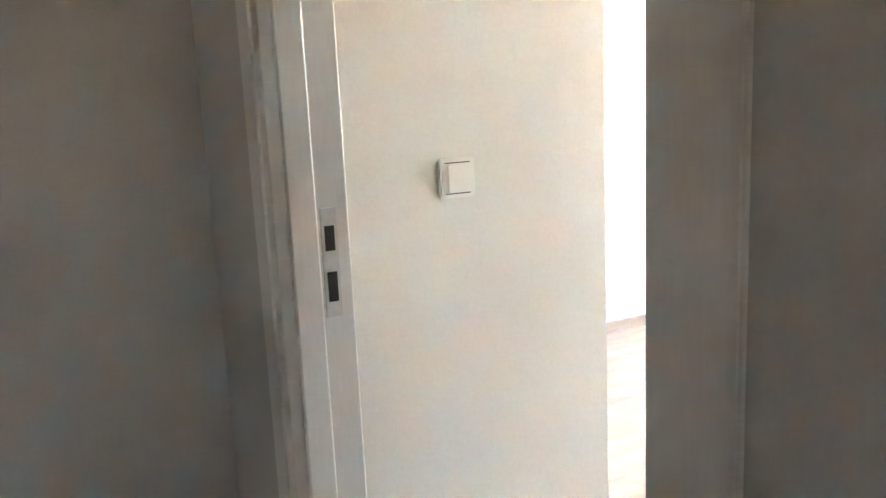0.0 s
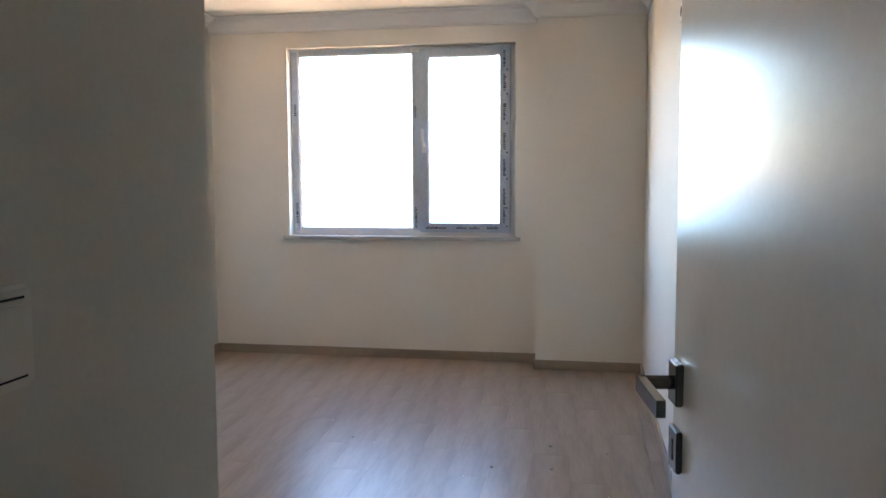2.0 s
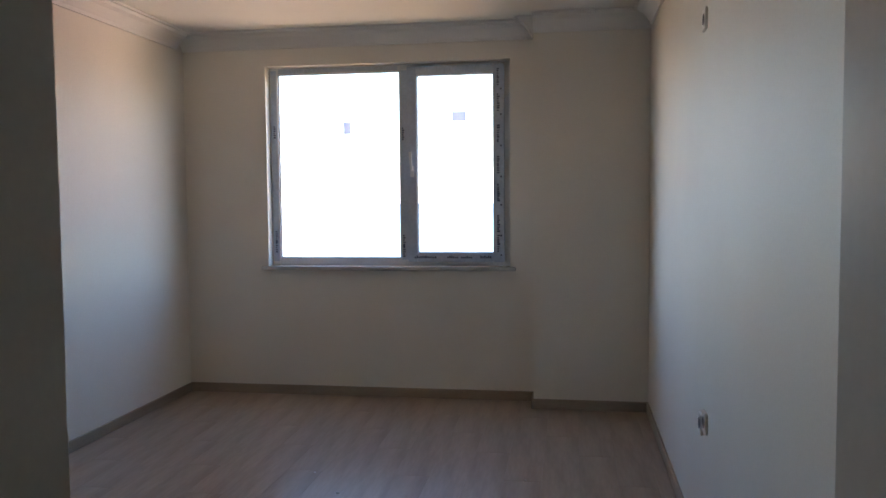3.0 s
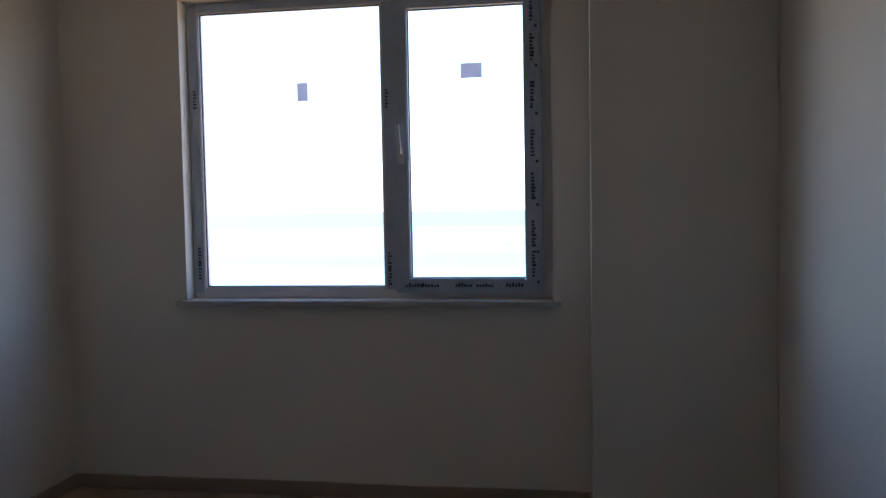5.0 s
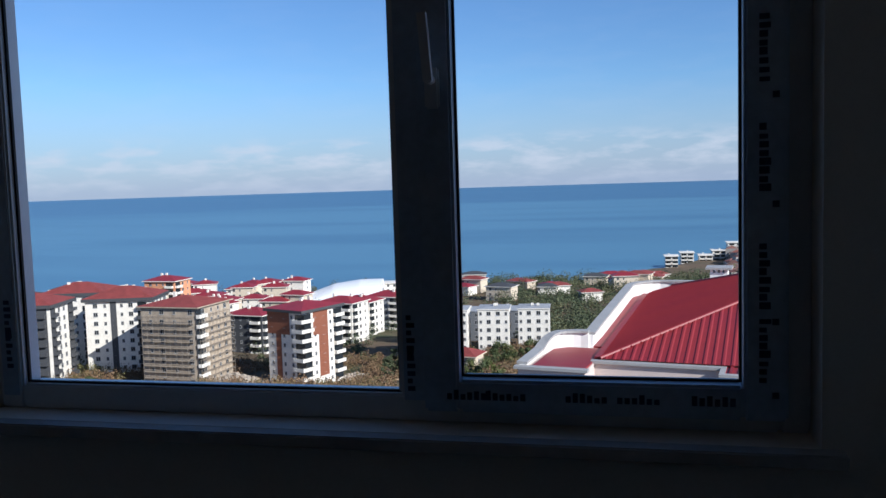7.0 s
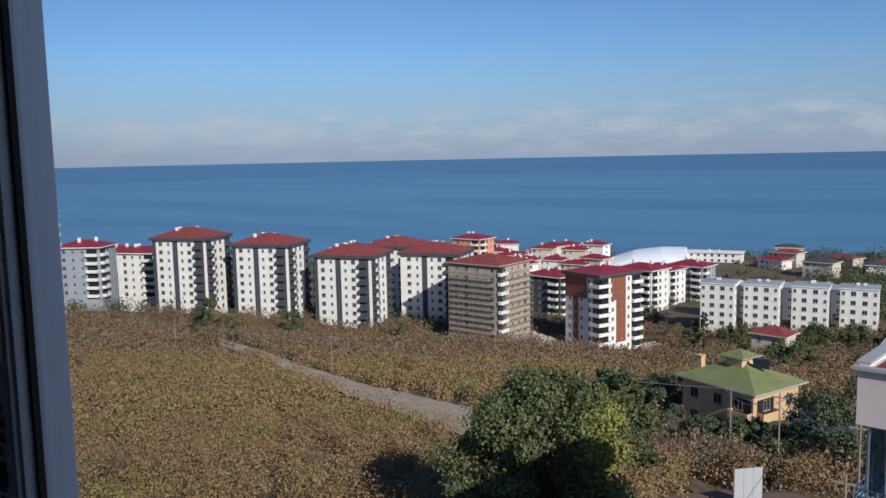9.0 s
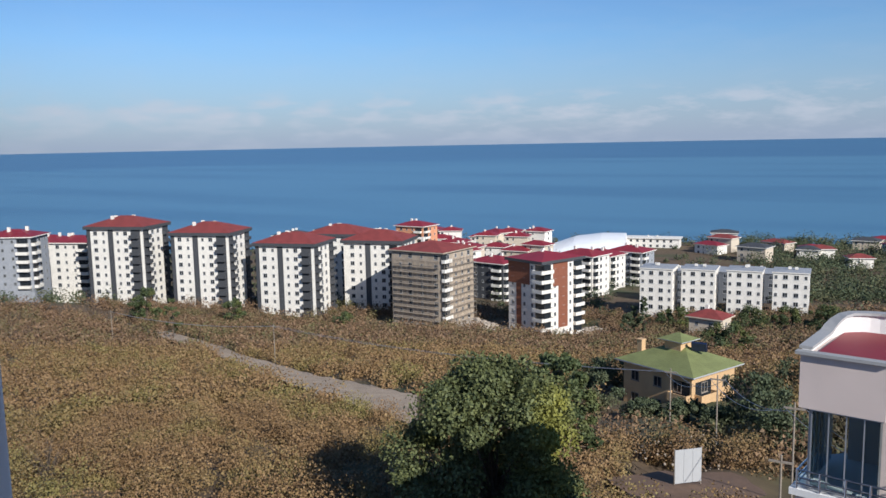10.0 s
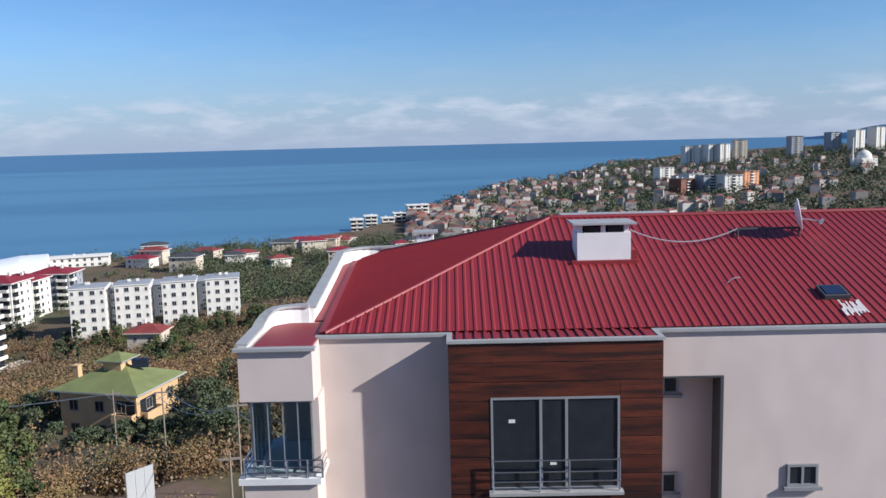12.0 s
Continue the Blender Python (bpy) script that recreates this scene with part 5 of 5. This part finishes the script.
bmesh.ops.solidify(bm, geom=bm.faces[:], thickness=0.02)
part("reflector", bm, M_PARAPET, dish, "white dish", at=pose(0, 0, 0.62, 0, 80, -19) @ Matrix.Diagonal((0.9, 0.9, 0.9, 1)))
bm = bmesh.new()
for a, b in (((0, 0, -0.1), (0, 0, 0.62)), ((-1.7, 0, -0.05), (-1.7, 0, 0.25)), ((-1.7, 0, 0.25), (0, 0, 0.25)), ((-0.9, 0, 0.0), (-0.9, 0, 0.25)), ((-1.7, 0.7, 0.15), (0, 0.7, 0.15)), ((0, 0, 0.1), (0, 0.7, 0.2)), ((-1.7, 0, 0.1), (-1.7, 0.7, 0.2))):
    rod(bm, a, b, 0.03, 6)
part("stand", bm, M_GREYR, dish, "dark steel stand")
bm = bmesh.new()
rod(bm, (0.05, 0, 0.5), (0.55, -0.1, 0.42), 0.018, 6)
rod(bm, (0.5, -0.1, 0.36), (0.6, -0.1, 0.48), 0.05, 8)
part("feed_arm", bm, M_METAL, dish)
NBM = NB.matrix_basis
cable("pale cable sagging over the red roof", NBM @ Vector((4.85, 21.6, roof_z(21.6) + 0.75)), NBM @ Vector((8.0, 22.6, roof_z(22.6) + 0.3)), 0.34, 0.018, M_METAL, "cable")
cable("pale cable end lying on the red roof", NBM @ Vector((6.9, 20.0, roof_z(20.0) + 0.05)), NBM @ Vector((7.25, 20.1, roof_z(20.1) + 0.12)), -0.05, 0.012, M_METAL, "cable")
sky = thing("skylight", "small dark roof hatch with pale stains below", "skylight", at=NBM @ pose(9.2, 19.4, roof_z(19.4)) @ pose(0, 0, 0, math.degrees(math.atan(PITCH)), 0, 0))
part("kerb", boxes((-0.30, 0.30, -0.28, 0.28, -0.05, 0.12)), M_GREYR, sky)
part("pane", boxes((-0.24, 0.24, -0.22, 0.22, 0.121, 0.14)), M_SOLAR, sky)
M_STAIN = material("pale_sealant", (0.72, 0.66, 0.64), 0.7, scale=3, vary=0.1)
bm = bmesh.new()
for i in range(13):
    rr = random.Random(200 + i)
    sx = 9.05 + 0.045 * i
    q0 = 18.3 + rr.uniform(0, 0.35)
    L = rr.uniform(0.25, 0.6)
    bm.faces.new([bm.verts.new((x_, q_, roof_z(q_) + 0.052)) for x_, q_ in ((sx, q0), (sx + 0.035, q0), (sx + 0.05, q0 + L), (sx + 0.01, q0 + L))])
part("sealant_stain", bm, M_STAIN, roof, "pale sealant smears")

# cladding of the bay, board by board
WB0, WB1, WBT, WBB = 0.93, 3.74, ZE - 1.25, ZE - 3.35     # the bay's window
QW = QF - 0.65
z = ZE - 0.06
row = 0
while z > ZE - 9.0:
    h = 0.425
    z0 = z - h + 0.014
    spans = [(0.03, 4.67)]
    if z0 < WBT and z > WBB:
        spans = [(0.03, WB0 - 0.005), (WB1 + 0.005, 4.67)]
        if z0 < WBT < z and z - WBT > 0.06:
            part("board", boxes((WB0 - 0.004, WB1 + 0.004, QW - 0.045, QW - 0.002, WBT + 0.002, z)), M_CLAD, NB)
        if z0 < WBB < z and WBB - z0 > 0.06:
            part("board", boxes((WB0 - 0.004, WB1 + 0.004, QW - 0.045, QW - 0.002, z0, WBB - 0.12)), M_CLAD, NB)
    for a, b in spans:
        part("board", rounded(a, b, QW - 0.045, QW - 0.002, z0, z, 0.008, 1), M_CLAD, NB)
    z -= h
    row += 1
part("board_return", boxes((0.028, 0.069, QW - 0.04, QF, ZE - 9, ZE - 0.06)), M_CLAD, NB)
part("board_return", boxes((4.631, 4.672, QW - 0.04, QF, ZE - 9, ZE - 0.06)), M_CLAD, NB)
FW = 0.05
M_BAYFRAME = material("grey_plastic_frame", (0.27, 0.27, 0.28), 0.5, vary=0.04, bump=0.0)
bw = part("bay_window", boxes((WB0, WB0 + FW, QW - 0.06, QW - 0.004, WBB, WBT), (WB1 - FW, WB1, QW - 0.06, QW - 0.004, WBB, WBT), (WB0 + FW, WB1 - FW, QW - 0.06, QW - 0.004, WBT - FW, WBT), (WB0 + FW, WB1 - FW, QW - 0.06, QW - 0.004, WBB, WBB + FW), (1.99, 2.05, QW - 0.06, QW - 0.004, WBB + FW, WBT - FW), (2.55, 2.61, QW - 0.06, QW - 0.004, WBB + FW, WBT - FW)), M_BAYFRAME, NB, "pale plastic three-part window")
for a, b in ((WB0 + FW, 1.99), (2.05, 2.55), (2.61, WB1 - FW)):
    part("pane", boxes((a, b, QW - 0.03, QW - 0.005, WBB + FW, WBT - FW)), M_PANE, bw)
part("sticker", boxes((1.32, 1.46, QW - 0.034, QW - 0.031, WBT - 0.58, WBT - 0.50)), M_PARAPET, bw)
part("sticker", boxes((2.22, 2.36, QW - 0.034, QW - 0.031, WBB + 0.55, WBB + 0.61)), M_PARAPET, bw)
part("ledge", boxes((WB0 - 0.06, WB1 + 0.06, QW - 0.26, QW - 0.046, WBB - 0.07, WBB - 0.002)), M_COPING, NB, "pale stone window ledge")
for z in (0.72, 0.46, 0.24):
    part("rail", rod(bmesh.new(), (WB0, QW - 0.20, WBB + z), (WB1, QW - 0.20, WBB + z), 0.02), M_CHROME, NB, "chrome rail")
for s in (WB0 + 0.03, 1.98, 2.62, WB1 - 0.03):
    part("rail_post", rod(bmesh.new(), (s, QW - 0.20, WBB - 0.05), (s, QW - 0.20, WBB + 0.74), 0.02), M_CHROME, NB)
WN = window_mesh(0.70, 0.52, M_BAYFRAME)
for s, q, z in ((8.02, QF, ZE - 3.68), (4.98, QF + 0.55, ZE - 1.62), (4.98, QF + 0.55, ZE - 4.05)):
    part("window", WN, None, NB, "small dark window", at=pose(s, q, z) @ pose(0, -0.002, 0))

# ================================================================ floor, plank by plank
floor = structure("floor", boxes((XL - T, XR + T, -5.699, T, -0.2, -0.012)), M_SUB, "grey-brown laminate plank floor", "floor")
structure("hall_floor", boxes((-3.2, 6.4, -8.1, YD0 - 0.001, -0.2, -0.001), (XR + 0.001, 6.4, YD0 - 0.001, -5.70, -0.2, -0.001)), M_BASE, "laminate hall floor", "floor")
structure("slab_edge", boxes((XL - T, XR + T, -8.3, T - 0.002, -20.5, -0.21)), M_STUCCO, "wall of the storeys below", "wall")
# never in view: added to keep southern sky light off the neighbour's wall
structure("facade", boxes((-14.0, XL - T, T - 0.2, T - 0.001, -20.5, 3.4), (XR + T, 16.0, T - 0.2, T - 0.001, -20.5, 3.4), (XL - T, XR + T, T - 0.2, T - 0.001, CEIL + 0.2, 3.4)), M_STUCCO, "unseen stucco facade of the flat's own building, added to block sky light", "facade")
PW, PL = 0.193, 1.22


def plank(w, l):
    bm = boxes((0.0002, w - 0.0002, 0.0002, l - 0.0002, -0.0115, 0.0))
    top = [e for e in bm.edges if all(abs(q.co.z) < 1e-6 for q in e.verts)]
    bmesh.ops.bevel(bm, geom=top, offset=0.0006, segments=1, affect="EDGES")
    return mesh_of("plank", bm, M_PLANK)


FULL = plank(PW, PL)
x, col = XL, 0
while x < XR - 0.01:
    w = min(PW, XR - x)

    first = True
    y1 = 0.0
    while y1 > YD0 + 0.02:
        l = ((0.41 * col) % PL if first and col % 3 else PL)
        l = min(max(l, 0.3), y1 - YD0)
        first = False
        y0 = y1 - l
        part("plank", FULL if abs(l - PL) < 1e-6 and abs(w - PW) < 1e-6 else plank(w, l), None, floor, at=pose(x, y0, 0))
        y1 = y0
    x += PW
    col += 1
